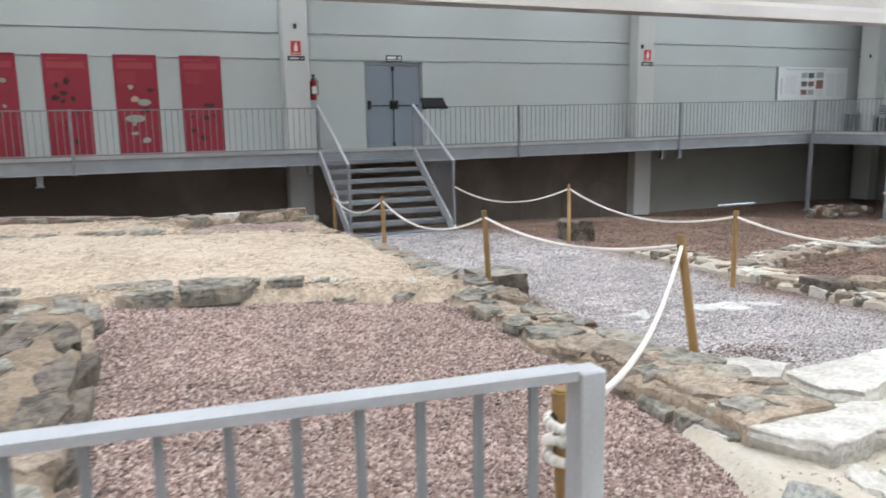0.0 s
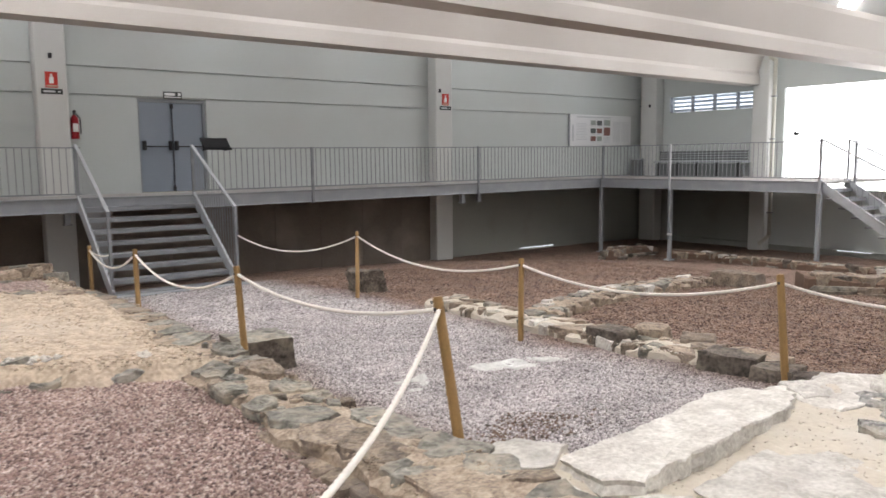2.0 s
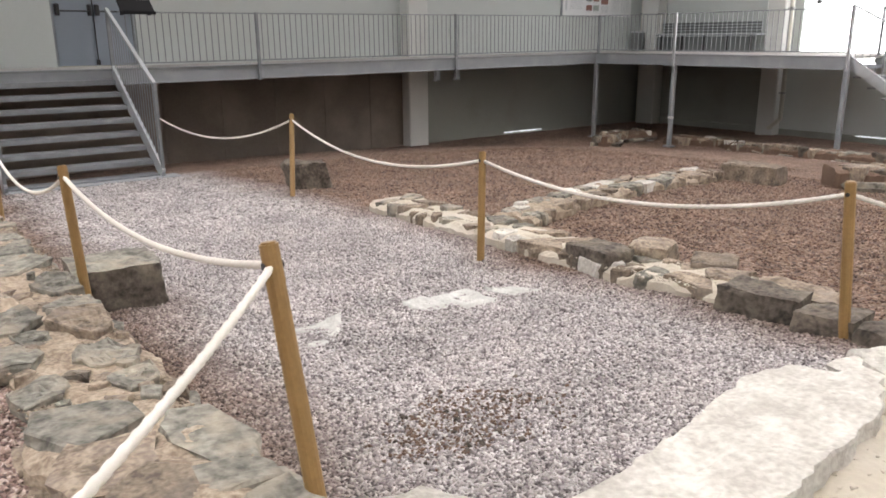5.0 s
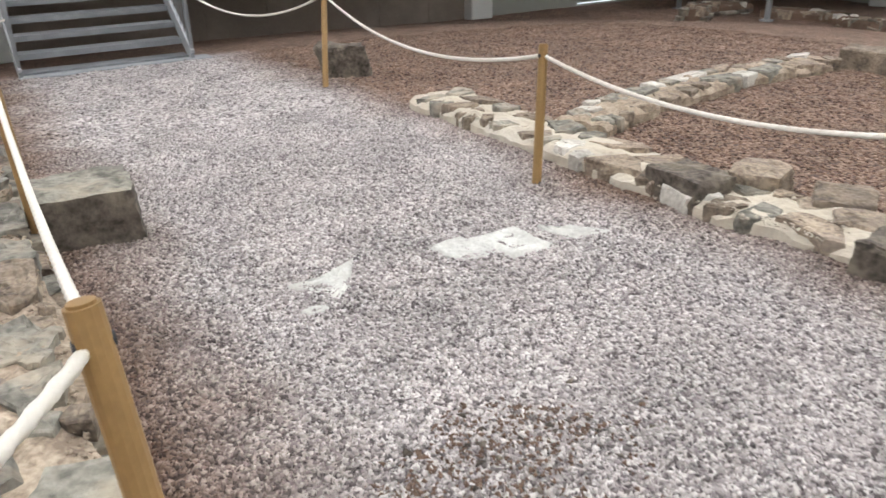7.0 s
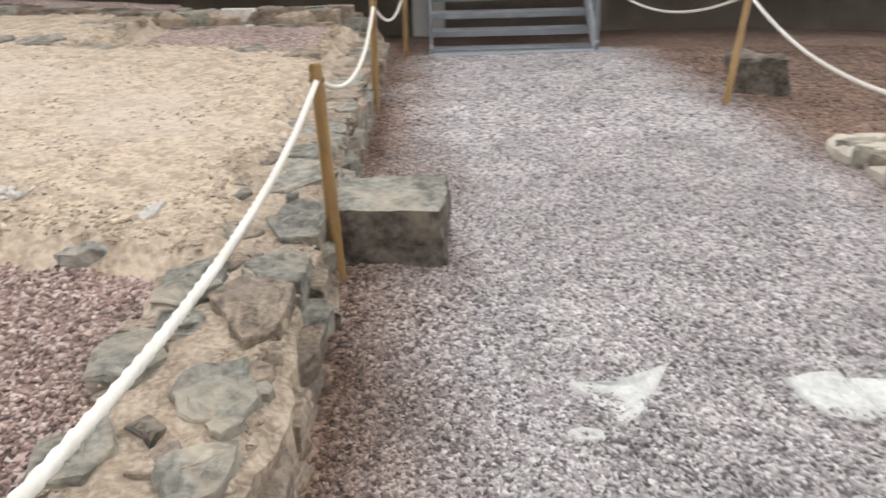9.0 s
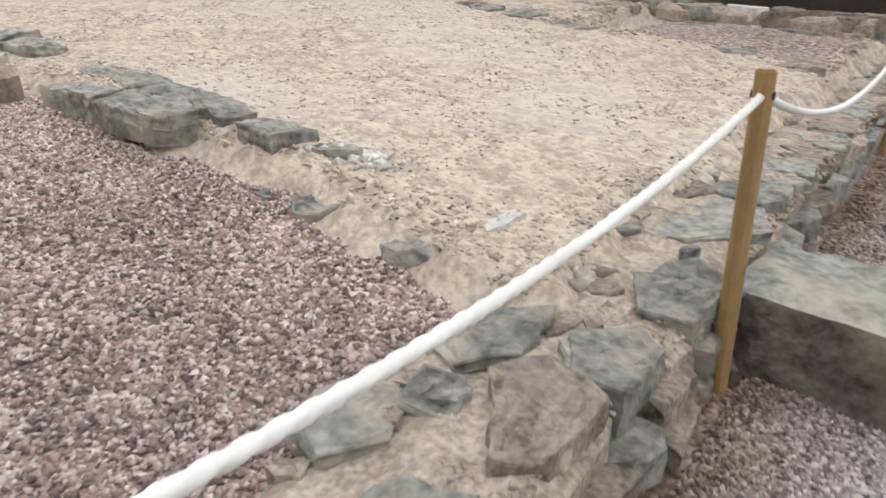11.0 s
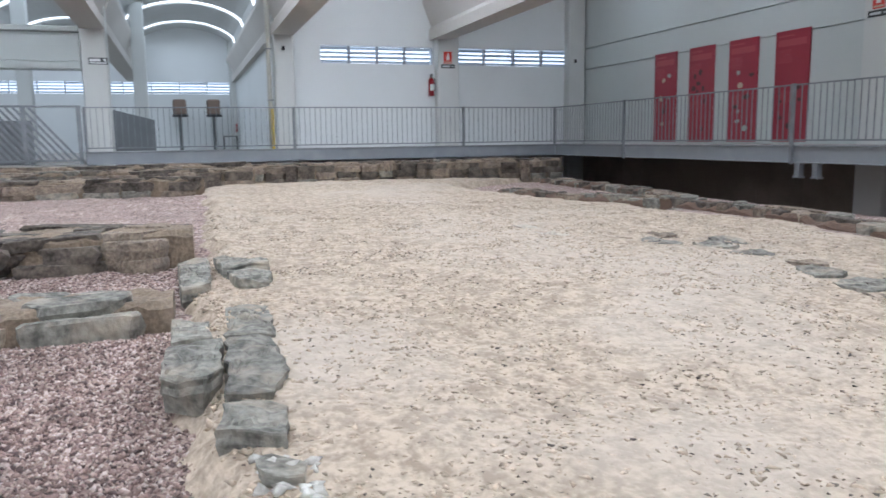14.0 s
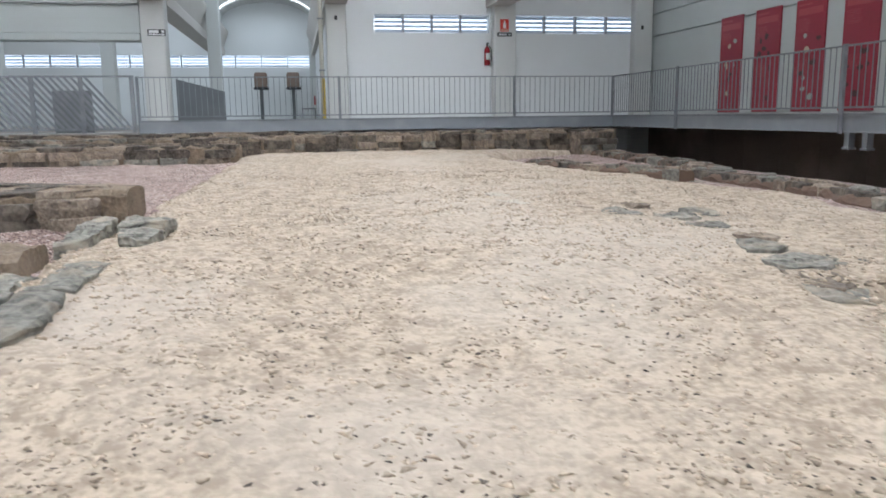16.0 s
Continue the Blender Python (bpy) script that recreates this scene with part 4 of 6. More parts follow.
def red_panel(x, seed, style):
    p = thing("exhibit_panel", (x, WALL_Y - 0.002, 1.30), "tall red printed exhibition panel with small pictures", "panel", "red exhibition panels")
    w, h = 0.84, 2.02
    part("sheet", boxes(((0, -0.03, 0), (w, -0.002, h)), bevel=0.004), "red", p)
    rnd = random.Random(seed)
    part("title_bar", boxes(((0.07, -0.034, h - 0.11), (0.45, -0.031, h - 0.08))), "red_light", p)
    part("heading", boxes(((0.07, -0.034, h - 0.28), (w - 0.08, -0.031, h - 0.16))), "red_light", p)
    lines = []
    for k in range(14):
        z = h - 0.36 - 0.035 * k - (0.5 if k > 6 else 0)
        lines.append(((0.08, -0.0335, z), (0.08 + rnd.uniform(0.28, 0.36), -0.031, z + 0.012)))
    for line in lines:
        part("text_line", boxes(line), "red_light", p)
    for k in range(8):
        cx, cz = rnd.uniform(0.1, w - 0.22), rnd.uniform(0.15, h - 0.55)
        sx, sz = rnd.uniform(0.08, 0.17), rnd.uniform(0.06, 0.13)
        bm = bmesh.new()
        bmesh.ops.create_circle(bm, cap_ends=True, segments=9, radius=1, matrix=pose(cx + sx / 2, -0.0345 - 0.0003 * k, cz + sz / 2, 90) @ Matrix.Diagonal((sx / 2, sz / 2, 1, 1)))
        for v in bm.verts:
            v.co.x += rnd.uniform(-0.015, 0.015)
            v.co.z += rnd.uniform(-0.012, 0.012)
        part("picture", bm, ("print_cream", "print_dark", "print_teal")[rnd.randrange(3)] if style else "print_dark", p)
    if style == 2:
        for cx, cz, sx, sz in ((0.55, 1.05, 0.26, 0.14), (0.35, 0.72, 0.4, 0.16)):
            bm = bmesh.new()
            bmesh.ops.create_circle(bm, cap_ends=True, segments=14, radius=1, matrix=pose(cx, -0.0375, cz, 90) @ Matrix.Diagonal((sx / 2, sz / 2, 1, 1)))
            part("picture", bm, "print_teal", p)


for bay in (0, -9.4):
    for k, style in enumerate((0, 2, 0, 1)):
        red_panel(0.72 + bay - 1.3 * k, 10 + k, style if bay == 0 else (1 if k % 2 else 0))


def info_board():
    b = thing("information_board", (17.72, WALL_Y - 0.002, 2.30), "white printed information board with photographs", "board")
    w, h = 2.9, 0.98
    part("sheet", boxes(((0, -0.06, 0), (w, -0.005, h)), bevel=0.006), "board", b)
    part("side_edge", boxes(((-0.03, -0.065, 0), (-0.001, -0.005, h))), "paint_steel", b)
    for k in range(3):
        for j in range(2):
            part("photo", boxes(((0.94 + 0.29 * j, -0.064, 0.16 + 0.25 * k), (1.18 + 0.29 * j, -0.0605, 0.31 + 0.25 * k))), ("print_brown", "bench", "print_teal")[(k + 2 * j) % 3], b)
            part("caption", boxes(((0.94 + 0.29 * j, -0.0635, 0.12 + 0.25 * k), (1.12 + 0.29 * j, -0.0605, 0.135 + 0.25 * k))), "print_grey", b)
    part("photo", boxes(((1.56, -0.064, 0.34), (1.86, -0.0605, 0.6))), "print_brown", b)
    part("photo", boxes(((1.56, -0.064, 0.66), (1.86, -0.0605, 0.84))), "print_teal", b)
    part("text", boxes(*[((1.56, -0.0635, 0.12 + 0.04 * k), (1.86, -0.0605, 0.135 + 0.04 * k)) for k in range(5)]), "print_grey", b)
    part("title", boxes(((0.3, -0.0635, 0.89), (1.9, -0.0605, 0.925))), "print_grey", b)
    part("text", boxes(*[((2.0 + 0.42 * c, -0.0635, 0.14 + 0.035 * k), (2.36 + 0.42 * c, -0.0605, 0.152 + 0.035 * k)) for c in range(2) for k in range(19)]), "print_grey", b)
    part("logo", boxes(((0.1, -0.0635, 0.16), (0.17, -0.0605, 0.66))), "print_grey", b)
    part("text", boxes(*[((0.28, -0.0635, 0.2 + 0.05 * k), (0.8 - 0.05 * (k % 3), -0.0605, 0.215 + 0.05 * k)) for k in range(11)]), "print_grey", b)


info_board()


# ---- rope barrier ----
def rope_post(base, top, label="varnished pine post with a rope hole near its top"):
    b, t = Vector(base), Vector(top)
    p = thing("rope_post", b, label, "post", "rope barrier posts")
    d = t - b
    bm = tube(bmesh.new(), d * -0.06, d, 0.031, 0.029, n=14)
    bmesh.ops.bevel(bm, geom=[e for e in bm.edges if all(v.co.z > d.z * 0.97 for v in e.verts)], offset=0.006, segments=2, affect="EDGES")
    part("shaft", bm, "post_wood", p, smooth=False)
    x = d.normalized()
    part("hole_ring", tube(bmesh.new(), d - x * 0.07 + Vector((-0.032, 0, 0)), d - x * 0.07 + Vector((0.032, 0, 0)), 0.012, n=10), "black", p)
    return t - x * 0.07


def rope(p0, p1, sag, r=0.012, label="slack cream cotton rope"):
    """A three-strand rope hanging in an even curve between two fixed ends."""
    p0, p1 = Vector(p0), Vector(p1)
    length = (p1 - p0).length
    n, k = max(40, int(length / 0.012)), 12
    side = Vector((-(p1 - p0).y, (p1 - p0).x, 0)).normalized()
    verts, faces = [], []
    for i in range(n + 1):
        f = i / n
        c = p0.lerp(p1, f) - Vector((0, 0, 4 * sag * f * (1 - f)))
        tangent = (p1 - p0) - Vector((0, 0, 4 * sag * (1 - 2 * f)))
        up = tangent.cross(side).normalized()
        for j in range(k):
            a = 2 * math.pi * j / k
            rr = r * (1 + 0.2 * math.cos(3 * (a + f * length * 42)))
            verts.append(c + rr * (math.cos(a) * side + math.sin(a) * up))
    for i in range(n):
        for j in range(k):
            a, b = i * k + j, i * k + (j + 1) % k
            faces.append((a, b, b + k, a + k))
    faces += [tuple(range(k)), tuple(range(n * k, n * k + k))[::-1]]
    me = bpy.data.meshes.new("rope")
    me.from_pydata(verts, [], faces)
    me.materials.append(M["rope"])
    for f in me.polygons:
        f.use_smooth = True
    return tagged(new("rope", me), label, "rope", "barrier ropes")


h0 = rope_post((0.22, 2.42, 0.2), (0.18, 2.45, 1.27))
h1 = rope_post((2.655, 4.71, 0.31), (2.61, 4.85, 1.15), "slightly leaning varnished pine post with a rope hole near its top")
h2 = rope_post((2.69, 7.765, 0.0), (2.655, 7.83, 1.0))
h6 = rope_post((2.67, 11.0, -0.06), (2.69, 11.12, 0.86))
h7 = rope_post((2.85, 14.25, -0.26), (2.85, 14.3, 0.62))
h3 = rope_post((5.66, 10.9, -0.06), (5.88, 11.25, 0.86))
h4 = rope_post((5.53, 7.33, 0.0), (5.61, 7.41, 0.86))
h5 = rope_post((5.88, 4.62, 0.1), (5.84, 4.68, 0.98))
h8 = rope_post((8.2, 2.9, 0.1), (8.2, 2.9, 0.98))
for a, b, sag in ((h0, h1, 0.21), (h1, h2, 0.14), (h2, h6, 0.25), (h6, h7, 0.22), (h3, h4, 0.24), (h4, h5, 0.19), (h5, h8, 0.25)):
    rope(a, b, sag)
rope((5.28, 14.36, 0.62), h3, 0.26)
rope(h7, (3.17, 14.36, 0.45), 0.06)


# knot of rope round the first post
def knot():
    bm = bmesh.new()
    for k, (z, rx, ry, rad) in enumerate(((-0.02, 12, 8, 0.04), (-0.06, -14, 10, 0.043), (-0.1, 6, -12, 0.042), (-0.055, 74, 20, 0.04), (-0.075, 62, -30, 0.034))):
        m = pose(h0.x, h0.y - (0.045 if k > 2 else 0), h0.z + z, rx, ry, 30 * k)
        pts = [m @ Vector((rad * math.cos(a * math.pi / 8), rad * math.sin(a * math.pi / 8), 0)) for a in range(17)]
        for a, b in zip(pts, pts[1:]):
            tube(bm, a, b, 0.0135, n=8)
    tagged(part("rope_knot", bm, "rope", smooth=True), "cream rope knotted round the first post", "rope")


knot()


# ---- entrance railing beside the start ----
def entrance_rail():
    r = thing("entrance_railing", (0.05, 2.16, 0.19), "galvanised steel entrance railing with flat upright bars", "railing")
    part("end_post", boxes(((-0.03, -0.03, 0), (0.03, 0.03, 1.241)), bevel=0.004), "steel_light", r)
    part("top_rail", beam_between(bmesh.new(), (-0.031, 0.003, 1.235), (-2.6, 0.26, 1.235), 0.055, 0.02), "steel_light", r)
    part("bottom_rail", beam_between(bmesh.new(), (-0.03, 0, 0.1), (-2.6, 0.26, 0.1), 0.04, 0.015), "steel", r)
    for i in range(1, 22):
        f = i * 0.117
        part("baluster", boxes(((-f - 0.009, 0.1 * f - 0.006, 0.1), (-f + 0.009, 0.1 * f + 0.006, 1.225))), "steel", r)


entrance_rail()


# ---- fittings of the hall ----
def bench_row():
    b = thing("bench_stack", (WALL_E - 0.35, 14.15, deck_level(WALL_E)), "stack of dark grey benches along the end wall", "bench")
    part("front", boxes(((-0.3, 0, 0.0), (-0.26, 3.1, 0.4))), "bench", b)
    for k in range(5):
        part("leg", boxes(((-0.32, 0.1 + 0.7 * k, 0.0), (-0.24, 0.17 + 0.7 * k, 0.42))), "black", b)
    part("seat", boxes(((-0.36, -0.02, 0.42), (0.1, 3.12, 0.47)), bevel=0.01), "paint_steel", b)
    for k in range(4):
        part("slat", boxes(((-0.08, 0.0, 0.49 + 0.075 * k), (-0.04, 3.1, 0.55 + 0.075 * k))), "bench", b)


bench_row()
bin_ = thing("waste_bin", (20.55, 17.95, deck_level(20.55)), "dark grey waste bin in the corner", "bin")
part("body", boxes(((-0.17, -0.15, 0), (0.17, 0.15, 0.52)), bevel=0.02), "bench", bin_)
part("lid", boxes(((-0.18, -0.16, 0.52), (0.18, 0.16, 0.56)), bevel=0.01), "steel_light", bin_)


def downpipe(pts, label):
    bm = bmesh.new()
    for a, b in zip(pts, pts[1:]):
        tube(bm, a, b, 0.055, n=12)
        bmesh.ops.create_uvsphere(bm, u_segments=10, v_segments=6, radius=0.058, matrix=Matrix.Translation(b))
    d = thing("downpipe", (0, 0, 0), label, "pipe", "rain pipes")
    part("pipe", bm, "pipe", d, smooth=True)
    for z in (0.3, 2.4, 3.6):
        x, y = pts[1][0], pts[1][1]
        part("clip", boxes(((x - 0.07, y - 0.07, z), (x + 0.07, y + 0.07, z + 0.03))), "steel", d)


downpipe([(20.98, 18.1, 6.0), (20.98, 18.1, -1.0)], "cream plastic rain pipe in the hall's corner")
downpipe([(20.9, 13.6, 4.72), (20.9, 13.42, 4.62), (20.9, 13.42, -0.35), (20.9, 13.7, -0.6)], "cream plastic rain pipe with a bent foot beside the pillar")
downpipe([(-15.75, 9.72, 6.0), (-15.75, 9.72, 1.2)], "cream plastic rain pipe beside the pillar")
pole = thing("marker_pole", (-15.6, 9.74, DECK), "yellow painted marker pole by the walkway", "pole")
part("shaft", tube(bmesh.new(), (0, 0, 0), (0, 0, 0.95), 0.035), "yellow", pole)
hook = thing("wall_lamp", (WALL_E + 0.08, 12.95, 2.72), "small dark lamp bracket before the bright gateway", "lamp")
bm = tube(bmesh.new(), (-0.06, 0, -0.16), (-0.06, 0, 0.12), 0.02)
tube(bm, (-0.06, -0.12, -0.16), (-0.06, 0.1, -0.14), 0.025)
box(bm, (-0.1, -0.03, -0.22), (0.1, 0.03, -0.16))
part("bracket_arm", bm, "black", hook)
for x, y, z, rz in ((3.14, WALL_Y - 0.362, 3.95, 0), (12.45, WALL_Y - 0.362, 3.72, 0), (WALL_W + 0.29, 10.1, 3.66, 90), (WALL_W + 0.29, 18.0, 3.5, 90), (20.86, 17.7, 3.6, -90)):
    s = thing("sensor", pose(x, y, z, 0, 0, rz), "small black sensor on the pillar", "sensor", "pillar sensors")
    part("housing", boxes(((-0.035, -0.04, -0.05), (0.035, 0, 0.05)), bevel=0.012), "black", s)


def box_stand(m):
    s = thing("display_stand", m, "tall brown box on a dark steel column before the far wall", "stand", "display stands")
    part("column", tube(bmesh.new(), (0, 0, 0), (0, 0, 1.5), 0.07), "bench", s)
    part("foot", tube(bmesh.new(), (0, 0, 0), (0, 0, 0.03), 0.28, n=16), "bench", s)
    part("ledge", boxes(((-0.1, -0.3, 1.42), (0.4, 0.34, 1.52)), bevel=0.03), "black", s)
    part("cabinet", boxes(((-0.2, -0.27, 1.5), (0.2, 0.27, 2.15)), bevel=0.06), "wood_seat", s)


for y in (7.64, 9.0):
    box_stand(pose(-31.2, y, 1.08))
small = thing("folding_chair", pose(-30.9, 9.62, 1.08) @ Matrix.Diagonal((1.5, 1.5, 1.5, 1)), "small folding chair with a red back", "chair")
part("seat", boxes(((-0.16, -0.2, 0.38), (0.16, 0.2, 0.41)), bevel=0.008), "bench", small)
part("backrest", boxes(((-0.02, 0.16, 0.5), (0.2, 0.2, 0.75)), bevel=0.008), "ext_red", small)
for x, y in ((-0.14, -0.18), (0.14, -0.18), (-0.14, 0.18), (0.14, 0.18)):
    part("leg", tube(bmesh.new(), (x, y, 0), (x, y, 0.38), 0.012, n=8), "black", small)
tag = thing("post_tag", (16.99, 13.97, -0.1), "small white tag on the walkway leg", "tag")
part("plate", boxes(((-0.02, -0.09, -0.03), (0.0, 0.07, 0.03)), bevel=0.005), "sign_white", tag)


# ---- stones ----
def stone_mesh(seed, mat, flat=0.5, corners=6):
    """A quarried rubble stone of about one metre each way: an angular outline, a broken rim and a flat, tilted, slightly split top."""
    rnd = random.Random(seed)
    bm = bmesh.new()
    out = []
    for i in range(corners):
        a = 2 * math.pi * (i + rnd.uniform(-0.36, 0.36)) / corners
        c, s = math.cos(a), math.sin(a)
        q = 0.5 / max(abs(c), abs(s)) ** 0.9 * rnd.uniform(0.7, 1.12)
        out.append((c * q, s * q))
    chipped = []
    for (x0, y0), (x1, y1) in zip(out, out[1:] + out[:1]):
        f, k = rnd.uniform(0.35, 0.65), rnd.uniform(0.9, 1.05)
        chipped += [(x0, y0), ((x0 + (x1 - x0) * f) * k, (y0 + (y1 - y0) * f) * k)]
    out, corners = chipped, 2 * corners
    lean = rnd.uniform(-0.1, 0.1), rnd.uniform(-0.1, 0.1)
    rings = []
    for z, k, j in ((0.0, 0.94, 0.0), (0.55, 1.03, 0.045), (0.93, 1.01, 0.03), (1.0, 0.94, 0.03), (0.99, 0.5, 0.045)):
        rings.append([bm.verts.new((x * k + rnd.uniform(-j, j), y * k + rnd.uniform(-j, j), z + (rnd.uniform(-j, j) + lean[0] * x + lean[1] * y) * (z > 0))) for x, y in out])
    for r0, r1 in zip(rings, rings[1:]):
        for i in range(corners):
            k = (i + 1) % corners
            bm.faces.new((r0[i], r0[k], r1[k], r1[i]))
    mid = bm.verts.new((rnd.uniform(-0.2, 0.2), rnd.uniform(-0.2, 0.2), 1.0 + rnd.uniform(-0.06, 0.05)))
    for i in range(corners):
        bm.faces.new((rings[-1][i], rings[-1][(i + 1) % corners], mid))
    bm.faces.new(rings[0][::-1])
    me = bpy.data.meshes.new("stone")
    bm.to_mesh(me)
    bm.free()
    me.materials.append(M[mat])
    return me


KINDS = ("stone_slate", "stone_tan", "stone_white", "stone_dark")
STONES = {k: [stone_mesh(100 * i + s, k, corners=5 + s % 4) for s in range(9)] for i, k in enumerate(KINDS)}


def rubble_wall(name, pts, width, top, base, label, mix, size=0.3, seed=1, core="mortar", jag=0.03, rows=2, proud=0.022, gap=1.0, clear=(0, 0), cap=(0.12, 0.2)):
    """A low ruined wall along pts: a mortar core with rubble stones set in its top and sides. top, base: functions of x, y."""
    rnd = random.Random(seed)
    pts = [Vector((x, y)) for x, y in pts]
    bm = bmesh.new()
    path = []
    for a, b in zip(pts, pts[1:]):
        n = max(1, int((b - a).length / 0.06))
        path += [a.lerp(b, i / n) for i in range(n)]
    path.append(pts[-1])
    prev = None
    across = 10
    for i, p in enumerate(path):
        d = (path[min(i + 1, len(path) - 1)] - path[max(i - 1, 0)]).normalized()
        s = Vector((-d.y, d.x))
        wl = width / 2 * (0.95 + 0.3 * noise.noise((p.x * 2.3, p.y * 2.3, seed)) + 0.12 * noise.noise((p.x * 9, p.y * 9, seed)))
        wr = width / 2 * (0.95 + 0.3 * noise.noise((p.x * 2.3, p.y * 2.3, seed + 9)) + 0.12 * noise.noise((p.x * 9, p.y * 9, seed + 9)))
        b = base(p.x, p.y) - 0.08
        row = []
        for u in range(-1, across + 2):
            f = min(max(u / across, 0), 1) * 2 - 1
            q = p + s * (wl if f > 0 else wr) * f
            h = top(p.x, p.y) - proud + jag * noise.noise((p.x * 3, p.y * 3, seed + 4)) - 0.05 * f ** 6
            h += 0.028 * noise.noise((q.x * 7, q.y * 7, seed)) + 0.018 * noise.noise((q.x * 19, q.y * 19, seed + 2))
            if u == across + 1:
                out = 1 + 0.09 * noise.noise((q.x * 9, q.y * 9, seed + 5))
                side = p + (q - p) * out
                row.append(bm.verts.new((side.x, side.y, (h + b) / 2)))
            row.append(bm.verts.new((q.x, q.y, b if u in (-1, across + 1) else h)))
            if u == -1:
                out = 1 + 0.09 * noise.noise((q.x * 9, q.y * 9, seed + 6))
                side = p + (q - p) * out
                row.append(bm.verts.new((side.x, side.y, (h + b) / 2)))
        if prev:
            for u in range(len(row) - 1):
                bm.faces.new((prev[u], row[u], row[u + 1], prev[u + 1]))
        else:
            bm.faces.new(row)
        prev = row
    bm.faces.new(prev[::-1])
    bmesh.ops.recalc_face_normals(bm, faces=bm.faces)
    wall = structure(name, bm, core, label, "ruined wall")
    total = sum((b - a).length for a, b in zip(pts, pts[1:]))

    def at(u):
        for a, b in zip(pts, pts[1:]):
            if u <= (b - a).length or b == pts[-1]:
                d = (b - a).normalized()
                return a + d * u, d
            u -= (b - a).length

    courses = max(1, rows)
    for side in (-1, 0, 1) if width > 0.7 else (-1, 1):
        u = rnd.uniform(0, size * 0.4)
        while u < total - 0.05:
            ln = size * rnd.choice((rnd.uniform(0.35, 0.7), rnd.uniform(0.7, 1.5)))
            wd = width / (3 if width > 0.7 else 2) * rnd.uniform(0.75, 1.2) * (0.7 if ln < size * 0.6 else 1)
            if side == 0 and rnd.random() < 0.35:
                u += ln
                continue
            p, d = at(min(u + ln / 2, total))
            if clear[0] < p.y < clear[1]:
                u += ln
                continue
            s = Vector((-d.y, d.x))
            p = p + s * side * (width / 2 - wd / 2 + rnd.uniform(-0.03, 0.02))
            z1 = top(p.x, p.y) + rnd.uniform(-0.6, 0.5) * jag
            h = rnd.uniform(*cap)
            kind = rnd.choices(KINDS, mix)[0]
            piece("stone", rnd.choice(STONES[kind]), wall,
                  pose(p.x, p.y, z1 - h, rnd.uniform(-2.5, 2.5), rnd.uniform(-2.5, 2.5), math.degrees(math.atan2(d.y, d.x)) + rnd.uniform(-24, 24) + 180 * rnd.randrange(2)) @ Matrix.Diagonal((ln * gap, wd * gap, h, 1)))
            u += ln
        if side == 0:
            continue
        # courses showing on the faces, under the capping stones
        u = rnd.uniform(0, size * 0.3)
        while u < total - 0.05:
            ln = size * rnd.uniform(0.6, 1.2)
            p, d = at(min(u + ln / 2, total))
            s = Vector((-d.y, d.x))
            p = p + s * side * (width / 2 - 0.015)
            zt, zb = top(p.x, p.y) - 0.8 * cap[1], base(p.x, p.y) - 0.04
            if zt - zb > 0.08:
                for c in range(courses):
                    h = (zt - zb) / courses
                    kind = rnd.choices(KINDS, mix)[0]
                    piece("stone", rnd.choice(STONES[kind]), wall,
                          pose(p.x + rnd.uniform(-0.02, 0.02), p.y, zb + h * c, 0, 0, math.degrees(math.atan2(d.y, d.x)) + rnd.uniform(-8, 8)) @ Matrix.Diagonal((ln * 1.1, 0.2, h * rnd.uniform(0.95, 1.2), 1)))
            u += ln
    return wall


def plus(f, k):
    return lambda x, y: f(x, y) + k


def const(k):
    return lambda x, y: k


# wall between the gravel path and the dug rooms
path_wall = rubble_wall("ruin_wall_path", [(2.36, 3.6), (2.34, 6.0), (2.31, 8.5), (2.28, 11.0), (2.24, 14.3)], 0.62, plus(base_level, 0.29), base_level,
            "low ruined stone wall of grey slabs set in sandy mortar", (5, 6, 0, 0), 0.34, 3, jag=0.022, gap=1.12, proud=0.014, clear=(5.75, 8.1), cap=(0.1, 0.15))
# wall on the far side of the path
rubble_wall("ruin_wall_far_side", [(6.1, 9.5), (6.12, 7.6), (6.15, 6.2), (6.18, 5.45)], 0.55, plus(base_level, 0.12), base_level,
            "low ruined wall of flat pale stones beside the path", (4, 6, 1, 0), 0.3, 5, jag=0.025, rows=1, core="plaster", proud=0.014)
rubble_wall("ruin_wall_cross", [(6.45, 7.95), (7.4, 8.3), (8.9, 8.55), (10.6, 8.65)], 0.5, plus(base_level, 0.13), base_level,
            "low ruined cross wall of flat tan stones", (3, 6, 1, 0), 0.36, 7, jag=0.025, rows=1)
rubble_wall("ruin_wall_corner", [(17.9, 15.2), (16.6, 15.4), (15.3, 14.5)], 0.5, plus(base_level, 0.25), base_level,
            "rough dark stone wall remains under the walkway", (3, 3, 1, 4), 0.4, 9, core="earth", jag=0.08)
rubble_wall("ruin_wall_east", [(17.6, 14.5), (18.1, 13.2), (16.6, 10.9), (16.2, 8.4), (16.4, 5.5)], 0.5, plus(base_level, 0.2), base_level,
            "low ruined wall of pale stones under the walkway", (3, 5, 2, 2), 0.42, 11, core="earth", jag=0.05)
rubble_wall("ruin_wall_trench", [(11.5, 7.5), (12.6, 6.3), (13.6, 5.2), (14.4, 3.5)], 0.6, plus(base_level, 0.28), base_level,
            "dark ruined wall of large stones beside a trench", (1, 3, 1, 5), 0.6, 13, core="earth", jag=0.03)
